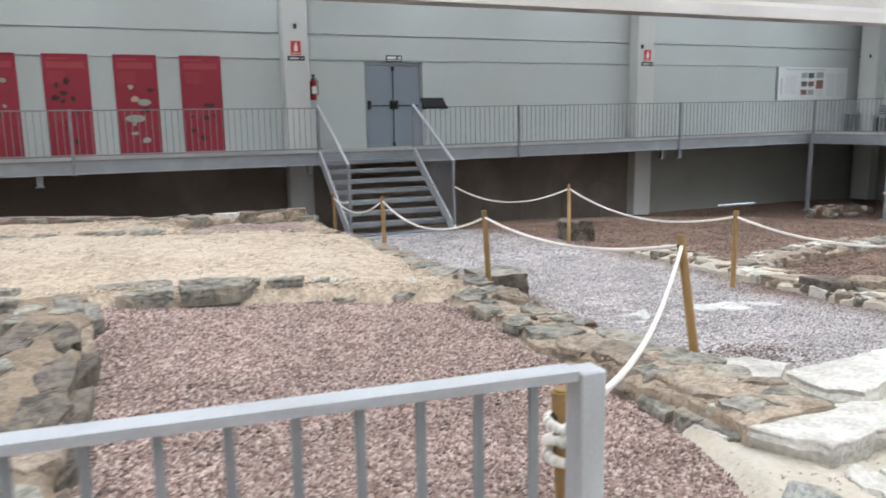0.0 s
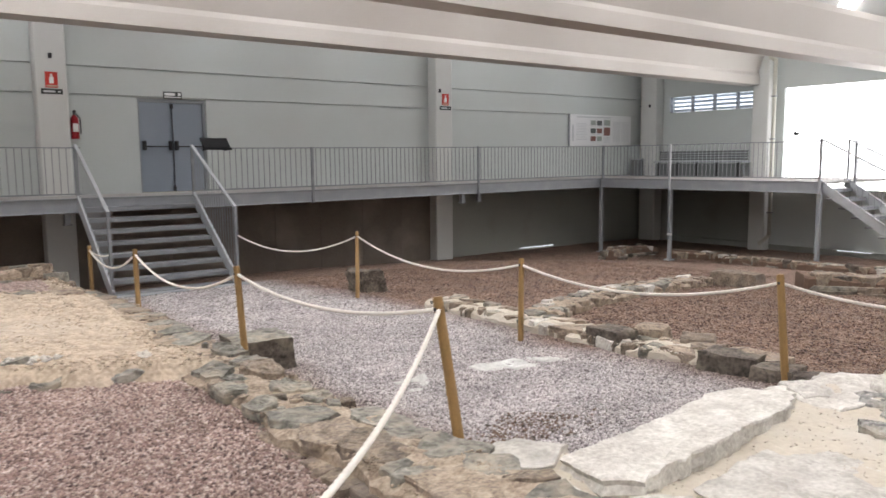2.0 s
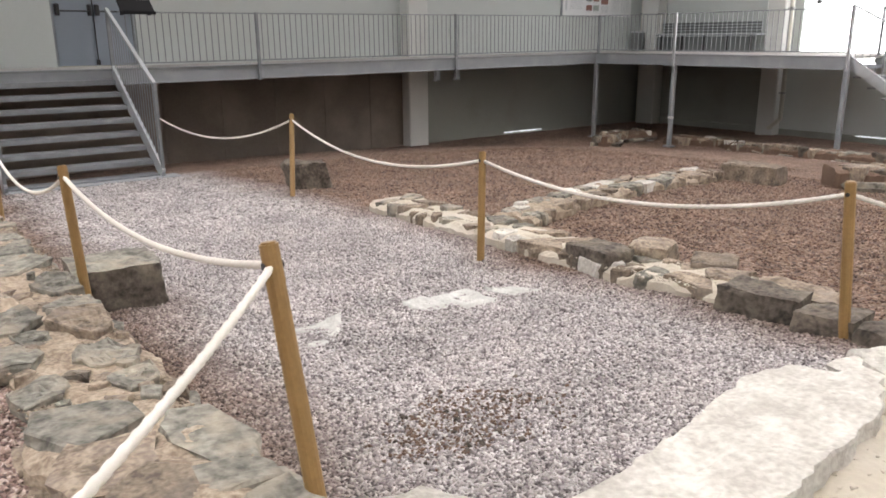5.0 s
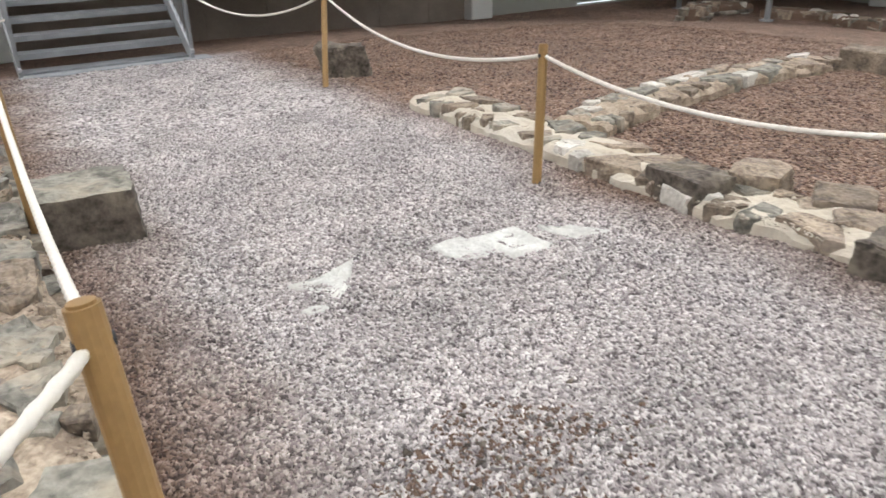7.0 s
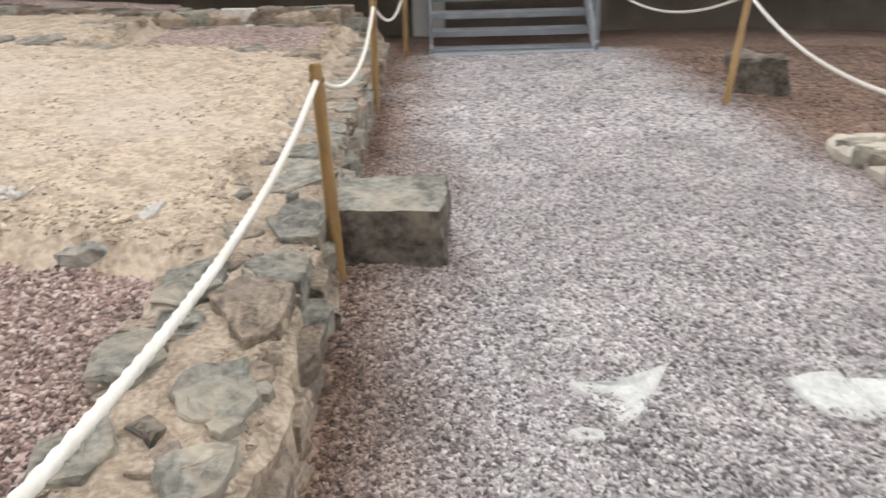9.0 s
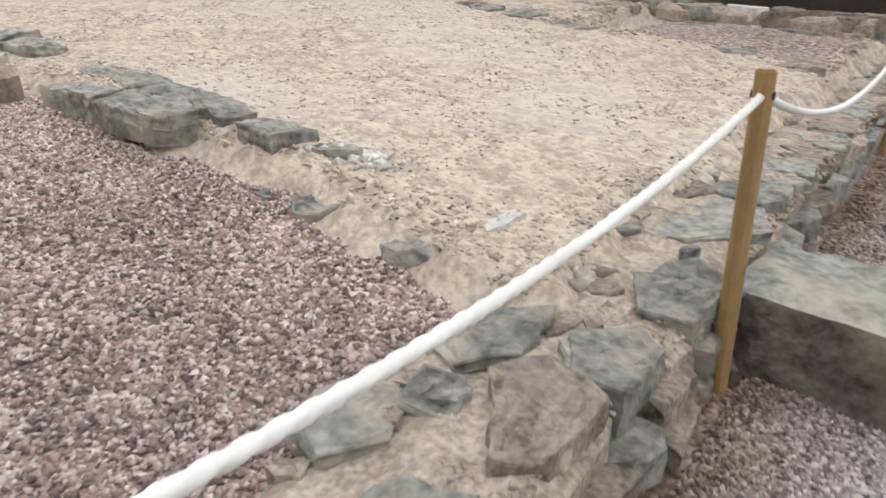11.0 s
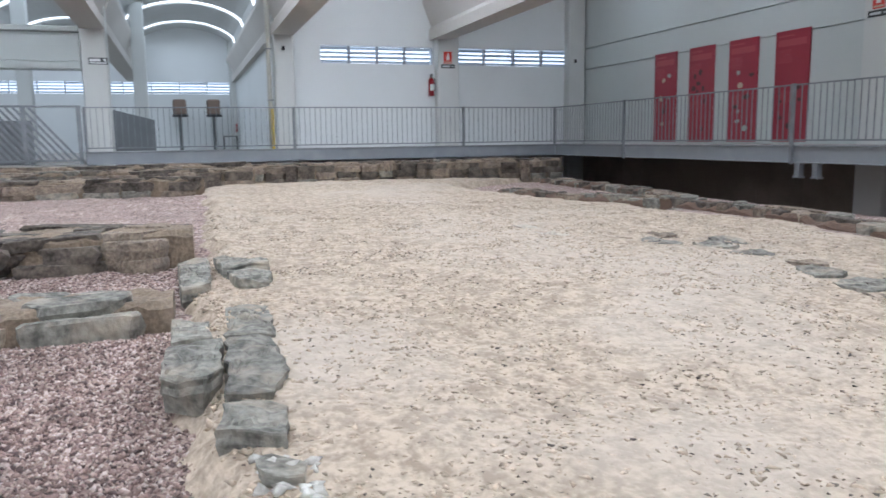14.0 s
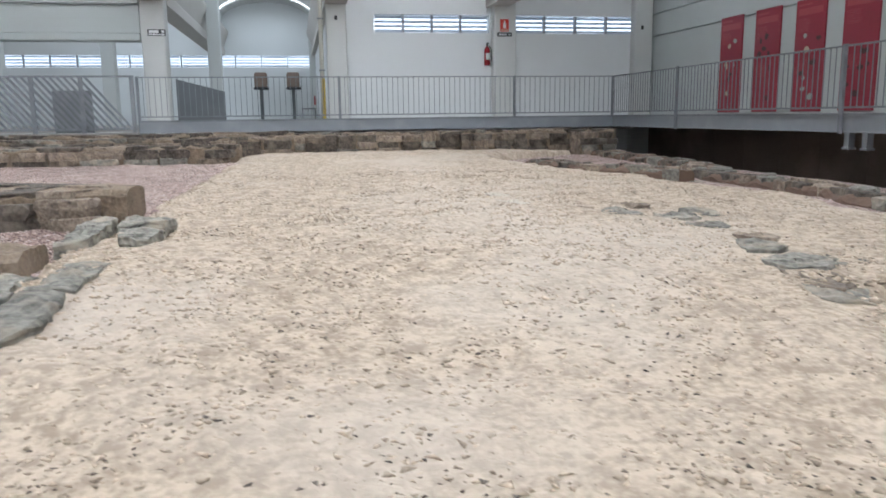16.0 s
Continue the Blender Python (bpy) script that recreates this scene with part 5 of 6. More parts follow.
# walls of the dug rooms
rubble_wall("ruin_wall_room_a", [(-1.3, 7.56), (-1.32, 5.0), (-1.36, 1.0)], 0.5, const(0.61), const(0.42),
            "low ruined room wall of grey slabs", (6, 2, 0, 3), 0.75, 15, core="old_mortar", jag=0.02, rows=1, proud=0.01, cap=(0.07, 0.11))
rubble_wall("ruin_wall_room_b", [(-3.45, 7.7), (-3.5, 5.0), (-3.6, 0.5)], 0.75, const(0.76), const(0.45),
            "thick ruined room wall of grey and tan stones", (3, 2, 0, 6), 0.75, 17, core="old_mortar", jag=0.025, rows=2, proud=0.01, gap=1.15, cap=(0.07, 0.11))
rubble_wall("ruin_wall_room_c", [(-11.6, 8.0), (-11.7, 5.0), (-11.8, 0.0)], 0.6, const(0.82), const(0.48),
            "ruined room wall of tan squared stones", (1, 4, 0, 6), 0.7, 19, core="old_mortar", jag=0.03, rows=2, proud=0.01, gap=1.15, cap=(0.07, 0.11))
rubble_wall("ruin_wall_room_d", [(-12.6, 9.0), (-12.7, 5.0), (-12.8, 0.0)], 0.5, const(0.93), const(0.4),
            "ruined room wall of tan squared stones", (1, 4, 0, 6), 0.7, 21, core="old_mortar", jag=0.04, rows=3, proud=0.01, gap=1.15, cap=(0.07, 0.11))
rubble_wall("ruin_wall_room_e", [(-13.35, 9.0), (-13.35, 5.0), (-13.5, 0.0)], 0.4, const(1.0), const(0.4),
            "ruined room wall of tan squared stones", (1, 4, 0, 6), 0.7, 22, core="old_mortar", jag=0.04, rows=3, proud=0.01, gap=1.15, cap=(0.07, 0.11))
rubble_wall("ruin_wall_west", [(-13.2, 8.8), (-13.2, 12.0), (-13.15, 16.0)], 0.5, const(0.98), const(0.4),
            "coursed rubble wall of tan stones under the walkway", (1, 4, 0, 6), 0.42, 23, core="old_mortar", jag=0.04, rows=4, cap=(0.06, 0.1))
rubble_wall("ruin_wall_north_a", [(-9.0, 12.95), (-7.6, 13.15), (-6.5, 13.8), (-5.8, 13.9)], 0.42, const(0.58), const(0.3),
            "low ruined wall of flat grey stones", (4, 3, 0, 4), 0.42, 25, core="earth", jag=0.04)
rubble_wall("ruin_wall_north_b", [(-12.6, 15.6), (-8.0, 15.3), (-6.0, 14.55), (-3.9, 14.6), (-1.0, 14.2), (2.2, 14.1)], 0.5, lambda x, y: 0.53 - 0.05 * max(0, x + 3), const(-0.2),
            "low ruined wall of grey stones beside the walkway", (4, 3, 0, 5), 0.5, 27, core="earth", jag=0.05)
rubble_wall("ruin_wall_pit", [(0.0, 13.9), (1.0, 13.95), (2.1, 13.9)], 0.35, const(0.42), const(0.1),
            "low edge of flat stones round a small gravel pit", (4, 4, 2, 1), 0.4, 29, jag=0.03)


def big_stone(name, loc, size, rz, mat, seed, label, tilt=(0, 0), worn=1.0, lit_top=""):
    """A single squared block: flat faces, crisp but chipped edges and a pitted skin."""
    bm = bmesh.new()
    bmesh.ops.create_cube(bm, size=1)
    bmesh.ops.subdivide_edges(bm, edges=bm.edges, cuts=15, use_grid_fill=True)
    half = Vector(size) / 2
    off = Vector((seed * 7.3, seed * 3.1, seed))
    for v in bm.verts:
        p = Vector((v.co.x * size[0], v.co.y * size[1], v.co.z * size[2]))
        q = p + off
        gaps = sorted((half[k] - abs(p[k]), k) for k in range(3))
        n = Vector((0, 0, 0))
        for g, k in gaps:
            if g < 1e-4:
                n[k] = 1 if p[k] > 0 else -1
        n.normalize()
        chip = max(0.0, noise.noise(q * 9) + 0.25) * 0.035 * worn
        rim = max(0.0, 1 - gaps[1][0] / 0.035)
        p -= n * chip * rim
        p += n * (0.022 * worn * noise.noise(q * 3.5) + 0.012 * noise.noise(q * 11) + 0.006 * noise.noise(q * 27))
        p.x += 0.04 * worn * noise.noise(Vector((p.y * 3, p.z * 3, seed)))
        v.co = p + Vector((0, 0, half.z))
    bm.normal_update()
    for e in bm.edges:
        e.smooth = e.calc_face_angle(0) < 0.55
    # Upward faces take a second, paler material: overhead light painted in.
    if lit_top:
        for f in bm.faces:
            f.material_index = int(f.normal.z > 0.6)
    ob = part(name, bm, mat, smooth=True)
    if lit_top:
        ob.data.materials.append(M[lit_top])
    ob.matrix_basis = pose(*loc, tilt[0], tilt[1], rz)
    return tagged(ob, label, "stone block")


# first block's grey top paints in light from above, besides its lichen
big_stone("stone_block", (2.94, 8.11, -0.05), (0.55, 0.5, 0.35), -6, "stone_dark", 1, "squared dark brown stone block, its grey lichened top painted paler for overhead light", lit_top="stone_slate")
big_stone("stone_block", (6.1, 11.38, -0.12), (0.5, 0.4, 0.38), -25, "stone_dark", 2, "rounded dark stone block standing on the gravel", worn=2.2)
for k, (x, y, ln, h, rz) in enumerate(((5.98, 5.17, 0.5, 0.25, 12), (5.97, 4.74, 0.34, 0.23, 4), (5.95, 4.36, 0.38, 0.22, -6))):
    big_stone("stone_block", (x, y, -0.02), (0.3, ln, h), rz, "stone_dark", 30 + k, "dark kerb block at the wall's end", worn=1.3)
big_stone("stone_block", (6.28, 5.1, 0.0), (0.34, 0.55, 0.18), 8, "stone_tan", 34, "flat tan stone behind the kerb blocks", worn=1.3)
big_stone("stone_block", (10.95, 8.2, -0.16), (0.4, 0.72, 0.28), 8, "stone_tan", 5, "long tan block at the cross wall's end")
big_stone("stone_block", (6.45, 6.35, 0.0), (0.34, 0.3, 0.2), 20, "stone_tan", 6, "tan rubble block standing proud of the wall")
big_stone("stone_block", (6.05, 6.55, 0.0), (0.3, 0.42, 0.2), -8, "stone_dark", 7, "dark rubble block standing proud of the wall")
big_stone("stone_block", (6.5, 5.85, 0.0), (0.36, 0.3, 0.18), 30, "stone_tan", 8, "tan rubble block standing proud of the wall")
big_stone("stone_block", (1.9, 11.55, 0.2), (0.5, 0.34, 0.16), 10, "stone_tan", 9, "flat tan stone at the edge of the sand")


def slab(name, outline, z, thick, mat, seed, label, category="paving slab", tilt=0.0, rough=1.0):
    """A flat slab with an uneven outline and a worn, slightly wavy top."""
    rnd = random.Random(seed)
    pts = []
    for (x0, y0), (x1, y1) in zip(outline, outline[1:] + outline[:1]):
        n = max(2, int(math.hypot(x1 - x0, y1 - y0) / 0.13))
        pts += [(x0 + (x1 - x0) * i / n + rnd.uniform(-0.026, 0.026) * rough ** 2.5, y0 + (y1 - y0) * i / n + rnd.uniform(-0.026, 0.026) * rough ** 2.5) for i in range(n)]
    cx, cy = sum(p[0] for p in pts) / len(pts), sum(p[1] for p in pts) / len(pts)
    bm = bmesh.new()
    rings = []
    for k, h in ((0.97, -thick), (1.0, -thick * 0.4), (0.995, -0.012), (0.975, 0.0), (0.9, 0.004), (0.8, 0.006), (0.68, 0.008), (0.54, 0.01), (0.38, 0.01), (0.2, 0.008)):
        rings.append([bm.verts.new((cx + (x - cx) * k, cy + (y - cy) * k, z + h + (tilt * (x - cx)) + rough * (0.03 * noise.noise((x * k * 3, y * k * 3, seed)) + (0.022 * noise.noise((x * k * 9, y * k * 9, seed + 3)) + 0.01 * noise.noise((x * k * 24, y * k * 24, seed))) * (k < 0.99)))) for x, y in pts])
    n = len(pts)
    for a, b in zip(rings, rings[1:]):
        for i in range(n):
            j = (i + 1) % n
            bm.faces.new((a[i], a[j], b[j], b[i]))
    bm.faces.new(rings[-1])
    bm.faces.new(rings[0][::-1])
    rim = set(rings[1]) | set(rings[2]) | set(rings[3])
    for e in bm.edges:
        if e.verts[0] in rim and e.verts[1] in rim:
            e.smooth = False
    bmesh.ops.recalc_face_normals(bm, faces=bm.faces)
    return tagged(part(name, bm, mat, smooth=rough <= 1), label, category)


rnd = random.Random(61)
for j in range(9):
    for i in range(17):
        x, y = 0.7 + 0.36 * i + 0.18 * (j % 2) + rnd.uniform(-0.07, 0.07), 1.7 + 0.34 * j + rnd.uniform(-0.07, 0.07)
        r = rnd.uniform(0.13, 0.22)
        if bank_shape(x, y) < 0.24 or x < 1.5 and y > 2.6 or rnd.random() < 0.16:
            continue
        if 2.7 < x < 5.0 and y > 3.5 or 1.85 < x < 4.6 and 3.05 < y < 3.75 or math.hypot(x - 2.655, y - 4.71) < 0.2:
            continue
        pts = [(x + r * rnd.uniform(0.7, 1.25) * math.cos(a * math.pi / 3.5 + j), y + r * rnd.uniform(0.7, 1.25) * math.sin(a * math.pi / 3.5 + j)) for a in range(7)]
        slab("flagstone", pts, bank_shape(x, y) + rnd.uniform(0.0, 0.025), 0.09, rnd.choices(("stone_white", "stone_grey"), (6, 1))[0], 200 + 20 * j + i, "irregular flagstone bedded in pale mortar", "flagstone")


def ledge(outline, z, thick, seed, label, mat="stone_slate", category="slab", name="ledge_slab", parent=None, lean=0.0, flaky=1.0):
    """A split slab: jagged outline, undercut sides and a flat top that flakes off in thin layers."""
    rnd = random.Random(seed)
    pts = []
    for (x0, y0), (x1, y1) in zip(outline, outline[1:] + outline[:1]):
        n = max(2, int(math.hypot(x1 - x0, y1 - y0) / 0.06))
        for i in range(n):
            j = 0.0 if i == 0 else 0.014
            pts.append((x0 + (x1 - x0) * i / n + rnd.uniform(-j, j), y0 + (y1 - y0) * i / n + rnd.uniform(-j, j)))
    cx, cy = sum(p[0] for p in pts) / len(pts), sum(p[1] for p in pts) / len(pts)
    slope = rnd.uniform(-0.06, 0.06), rnd.uniform(-0.06, 0.06) + lean

    def top(x, y):
        flake = noise.noise((x * 5 + seed, y * 5, 2)) + 0.4 * noise.noise((x * 15, y * 15, seed))
        h = flaky * (-0.014 * (flake > 0.12) - 0.012 * (flake > 0.42) + 0.014 * (flake < -0.38)) + (1 - flaky) * 0.03 * flake
        return h + slope[0] * (x - cx) + slope[1] * (y - cy) + 0.007 * flaky * noise.noise((x * 30, y * 30, seed))

    bm = bmesh.new()
    rings = []
    for k, h in ((0.9, -1.0), (0.95, -0.62), (1.0, -0.4), (0.97, -0.22), (0.99, -0.06), (0.965, 0.0), (0.88, 0), (0.78, 0), (0.67, 0), (0.56, 0), (0.45, 0), (0.33, 0), (0.2, 0), (0.08, 0)):
        ring = []
        for x, y in pts:
            px, py = cx + (x - cx) * k, cy + (y - cy) * k
            side = 0.012 * noise.noise((px * 16, py * 16, h * 5 + seed)) if h < 0 else 0.0
            ring.append(bm.verts.new((px + side, py + side, z + thick * h + (top(px, py) if h > -0.5 else 0))))
        rings.append(ring)
    n = len(pts)
    for a, b in zip(rings, rings[1:]):
        for i in range(n):
            j = (i + 1) % n
            bm.faces.new((a[i], a[j], b[j], b[i]))
    bm.faces.new(rings[-1])
    bm.faces.new(rings[0][::-1])
    bmesh.ops.recalc_face_normals(bm, faces=bm.faces)
    for e in bm.edges:
        e.smooth = flaky < 0.5 and e.calc_face_angle(0) < 0.6
    ob = part(name, bm, mat, parent, smooth=flaky < 0.5)
    return ob if parent else tagged(ob, label, category)


for k, (z, thick, pts) in enumerate((
        (0.545, 0.16, [(-0.35, 7.54), (-0.34, 7.78), (0.13, 7.76), (0.3, 7.68), (0.16, 7.52)]),
        (0.53, 0.14, [(-0.34, 7.8), (-0.32, 8.0), (0.12, 8.03), (0.4, 7.93), (0.36, 7.76)]),
        (0.5, 0.13, [(0.47, 7.74), (0.42, 7.83), (0.5, 7.97), (0.8, 7.93), (0.73, 7.7)]),
        (0.545, 0.15, [(-0.86, 7.55), (-0.8, 7.74), (-0.38, 7.74), (-0.4, 7.55)]),
        (0.55, 0.14, [(-0.95, 7.82), (-1.1, 8.07), (-0.37, 8.02), (-0.4, 7.79)]),
        (0.46, 0.1, [(0.82, 7.82), (0.91, 7.98), (1.04, 7.95), (1.02, 7.83)]),
        (0.62, 0.12, [(-2.5, 7.82), (-2.35, 8.19), (-1.95, 8.17), (-2.0, 7.86)]),
        (0.6, 0.12, [(-1.97, 7.88), (-1.92, 8.17), (-1.57, 8.13), (-1.64, 7.94)]),
        (0.6, 0.2, [(-2.36, 7.58), (-2.4, 7.78), (-1.6, 7.78), (-1.5, 7.6)]))):
    ledge(pts, z, thick, 120 + k, "broad split grey slab along the sand's edge" if k < 6 else "flat grey slab over a dark gap at the sand's edge")
# paving on the mortar bank
for k, (z, thick, label, pts) in enumerate((
        (0.375, 0.2, "large pale limestone slab with a broken edge", [(2.87, 4.18), (3.16, 4.2), (3.7, 4.25), (4.52, 4.41), (4.78, 4.36), (4.93, 4.02), (4.57, 3.88), (3.68, 3.79), (2.95, 3.7), (2.8, 3.83)]),
        (0.31, 0.16, "pale limestone slab bedded in mortar", [(4.98, 4.3), (5.75, 4.15), (6.2, 3.6), (4.95, 3.75)]),
        (0.3, 0.14, "broad yellowish paving slab bedded in mortar", [(3.2, 3.62), (4.5, 3.8), (4.9, 3.5), (4.5, 2.7), (3.6, 2.6), (3.1, 3.3)]),
        (0.28, 0.12, "broad pale paving slab bedded in mortar", [(5.3, 3.5), (7.0, 3.3), (6.8, 2.2), (5.2, 2.3)]),
        (0.4, 0.12, "raised broken paving slab with a dark shaded edge", [(1.98, 3.6), (2.12, 3.22), (2.75, 3.3), (3.05, 3.5), (2.8, 3.66)]),
        (0.36, 0.12, "broken pale slab at the bank's edge", [(2.05, 3.95), (2.2, 3.68), (2.72, 3.72), (2.78, 4.1), (2.5, 4.25)]),
        (0.35, 0.12, "broken pale slab at the bank's edge", [(2.5, 4.32), (2.82, 4.2), (3.1, 4.32), (2.95, 4.58), (2.62, 4.6)]))):
    ledge(pts, z, thick, 40 + k, label, "stone_white", "paving slab", "paving_slab", flaky=0.15)
# large capping stones of the path wall beside the stone block
for k, (mat, up, pts) in enumerate((
        ("stone_slate", 0.0, [(2.32, 6.45), (2.38, 6.59), (2.53, 6.64), (2.62, 6.42), (2.55, 6.27), (2.38, 6.36)]),
        ("stone_tan", 0.02, [(2.31, 7.0), (2.42, 7.13), (2.62, 7.06), (2.6, 6.8), (2.49, 6.72)]),
        ("stone_slate", 0.0, [(2.36, 7.34), (2.52, 7.5), (2.63, 7.4), (2.63, 7.12), (2.47, 7.14)]),
        ("stone_slate", -0.005, [(2.07, 7.05), (2.05, 7.32), (2.27, 7.43), (2.33, 7.12), (2.2, 7.0)]),
        ("stone_slate", 0.005, [(2.37, 7.76), (2.5, 8.0), (2.64, 7.94), (2.64, 7.58), (2.47, 7.57)]),
        ("stone_slate", -0.01, [(2.06, 6.04), (2.02, 6.25), (2.17, 6.34), (2.26, 6.2), (2.21, 6.08)]),
        ("stone_slate", -0.005, [(2.39, 6.13), (2.49, 6.22), (2.6, 6.2), (2.58, 6.0), (2.45, 5.96)]),
        ("stone_dark", -0.015, [(2.24, 6.31), (2.29, 6.37), (2.37, 6.29), (2.34, 6.22)]),
        ("stone_slate", -0.01, [(2.02, 6.55), (2.0, 6.8), (2.16, 6.85), (2.25, 6.68), (2.17, 6.52)]),
        ("stone_slate", -0.008, [(2.18, 6.78), (2.14, 6.95), (2.26, 6.98), (2.33, 6.82)]),
        ("stone_slate", -0.01, [(2.06, 7.62), (2.08, 7.86), (2.27, 7.88), (2.26, 7.6)]))):
    mx, my = sum(p[0] for p in pts) / len(pts), sum(p[1] for p in pts) / len(pts)
    ledge(pts, base_level(mx, my) + 0.312 + up, 0.15 if mx > 2.4 else 0.09, 300 + k, "", mat, name="stone", parent=path_wall)
rnd = random.Random(5)
for k in range(44):
    x, y = rnd.uniform(2.04, 2.62), rnd.uniform(5.8, 8.1)
    w = rnd.uniform(0.05, 0.13)
    piece("stone", rnd.choice(STONES[rnd.choice(("stone_slate", "stone_tan", "stone_tan"))]), path_wall,
          pose(x, y, base_level(x, y) + 0.21 + rnd.uniform(-0.01, 0.015), rnd.uniform(-6, 6), rnd.uniform(-6, 6), rnd.uniform(0, 360)) @ Matrix.Diagonal((w * rnd.uniform(1, 1.7), w, 0.08, 1)))
# worn flat stones in the sand
rnd = random.Random(77)
for k, (x, y, r) in enumerate(((-2.9, 11.45, 0.24), (-2.5, 11.6, 0.28), (-2.35, 12.2, 0.24), (-2.9, 11.9, 0.2), (-2.1, 11.85, 0.26), (-1.7, 11.9, 0.22), (-1.2, 12.0, 0.18), (-0.85, 11.8, 0.22),
                               (-0.45, 11.75, 0.26), (-0.1, 11.62, 0.2), (-0.3, 12.1, 0.28), (-0.15, 12.6, 0.26), (-0.1, 13.1, 0.24), (-0.4, 12.9, 0.2), (0.15, 11.55, 0.24), (0.7, 11.6, 0.2), (1.5, 11.6, 0.22))):
    pts = [(x + r * rnd.uniform(0.6, 1.25) * math.cos(a * math.pi / 3.5), y + 0.75 * r * rnd.uniform(0.6, 1.25) * math.sin(a * math.pi / 3.5)) for a in range(7)]
    ledge(pts, sand_level(x, y) + 0.004 + rnd.uniform(-0.01, 0.014), 0.08, 140 + k, "worn grey stone lying flush in the sand", "stone_slate" if k % 3 else "stone_tan", "stone", "sand_stone")
ledge([(-3.95, 10.84), (-2.78, 10.74), (-3.1, 11.05), (-3.6, 11.32)], 0.548, 0.05, 170, "smooth pale slab lying in the sand", "plaster", "slab", "sand_slab")
# pale stones showing through the path's gravel
slab("buried_stone", [(3.6, 6.86), (3.78, 6.86), (4.03, 6.95), (3.93, 6.78), (3.88, 6.66), (3.73, 6.58), (3.7, 6.75)], 0.004, 0.08, "lime", 81, "white stone showing through the gravel", "stone")
slab("buried_stone", [(4.42, 6.83), (4.62, 6.88), (4.68, 6.6), (4.5, 6.58)], 0.004, 0.08, "lime", 82, "white stone showing through the gravel", "stone")
slab("buried_stone", [(4.64, 6.82), (5.0, 6.84), (4.98, 6.52), (4.68, 6.48)], 0.004, 0.08, "lime", 83, "white stone showing through the gravel", "stone")
slab("buried_stone", [(5.02, 6.74), (5.2, 6.66), (5.36, 6.44), (5.12, 6.5)], 0.004, 0.08, "lime", 84, "white stone showing through the gravel", "stone")
slab("buried_stone", [(3.58, 6.56), (3.68, 6.58), (3.7, 6.51), (3.6, 6.5)], 0.004, 0.08, "lime", 85, "small white stone showing through the gravel", "stone")
# stones at the corner of the sand above the first room
for k, (mat, z, pts) in enumerate((
        ("stone_grey", 0.305, [(1.45, 7.53), (1.41, 7.64), (1.5, 7.75), (1.68, 7.71), (1.78, 7.59), (1.75, 7.48), (1.62, 7.46)]),
        ("stone_white", 0.355, [(1.77, 7.74), (1.74, 7.86), (1.82, 7.94), (1.89, 7.89), (1.89, 7.77), (1.84, 7.7)]),
        ("stone_slate", 0.315, [(0.97, 7.58), (1.03, 7.76), (1.23, 7.68), (1.18, 7.53), (1.05, 7.5)]),
        ("stone_slate", 0.3, [(0.69, 7.56), (0.72, 7.66), (0.86, 7.66), (0.86, 7.54)]))):
    ledge(pts, z, 0.12, 90 + k, ("grey rounded stone at the sand's edge", "pale flat stone at the sand's edge", "dark grey stone at the sand's edge", "dark grey stone at the sand's edge")[k], mat, "stone", "edge_stone")


# ---- loose chips ----
def scatter(name, count, size, where, height, mat, label, seed, flat=0.5):
    """Loose chips of stone lying on a surface, as one mesh."""
    rs = np.random.RandomState(seed)
    (x0, x1), (y0, y1) = where
    p = np.c_[rs.uniform(x0, x1, count), rs.uniform(y0, y1, count)]
    z = np.array([height(x, y) for x, y in p])
    keep = z > -5
    p, z = p[keep], z[keep]
    count = len(p)
    base = np.array([(1, 0, 0), (-0.35, 0.8, 0.1), (-0.6, -0.7, -0.1), (0.1, 0.1, 0.8), (-0.1, 0, -0.8)])
    tri = np.array([(0, 1, 3), (1, 2, 3), (2, 0, 3), (1, 0, 4), (2, 1, 4), (0, 2, 4)])
    v = base[None] * rs.uniform(0.6, 1.3, (count, 5, 1))
    v = v * (size * rs.uniform(0.5, 1.25, count))[:, None, None]
    v[:, :, 2] *= flat
    a = rs.uniform(0, 6.283, count)
    b = rs.uniform(-0.5, 0.5, count)
    c, s = np.cos(a)[:, None], np.sin(a)[:, None]
    x, y, h = v[:, :, 0], v[:, :, 1], v[:, :, 2]
    h = h * np.cos(b)[:, None] + x * np.sin(b)[:, None]
    out = np.stack([c * x - s * y + p[:, :1], s * x + c * y + p[:, 1:], h + z[:, None] + size * flat * 0.25], -1).reshape(-1, 3)
    faces = (tri[None] + 5 * np.arange(count)[:, None, None]).reshape(-1, 3)
    me = bpy.data.meshes.new(name)
    me.vertices.add(len(out))
    me.vertices.foreach_set("co", out.ravel())
    me.loops.add(faces.size)
    me.loops.foreach_set("vertex_index", faces.ravel())
    me.polygons.add(len(faces))
    me.polygons.foreach_set("loop_start", np.arange(0, faces.size, 3))
    me.update(calc_edges=True)
    me.materials.append(M[mat])
    return tagged(new(name, me), label, "gravel", kind="stuff")


def soft_base(x, y):
    return base_level(x, y) + 0.02 * noise.noise((x * 2.1, y * 2.1, 3.0)) + 0.01 * noise.noise((x * 6, y * 6, 1.0))


def soft_pit(x, y):
    return ground_level(x, y) + 0.02 * noise.noise((x * 2.1, y * 2.1, 3.0)) + 0.01 * noise.noise((x * 6, y * 6, 1.0))


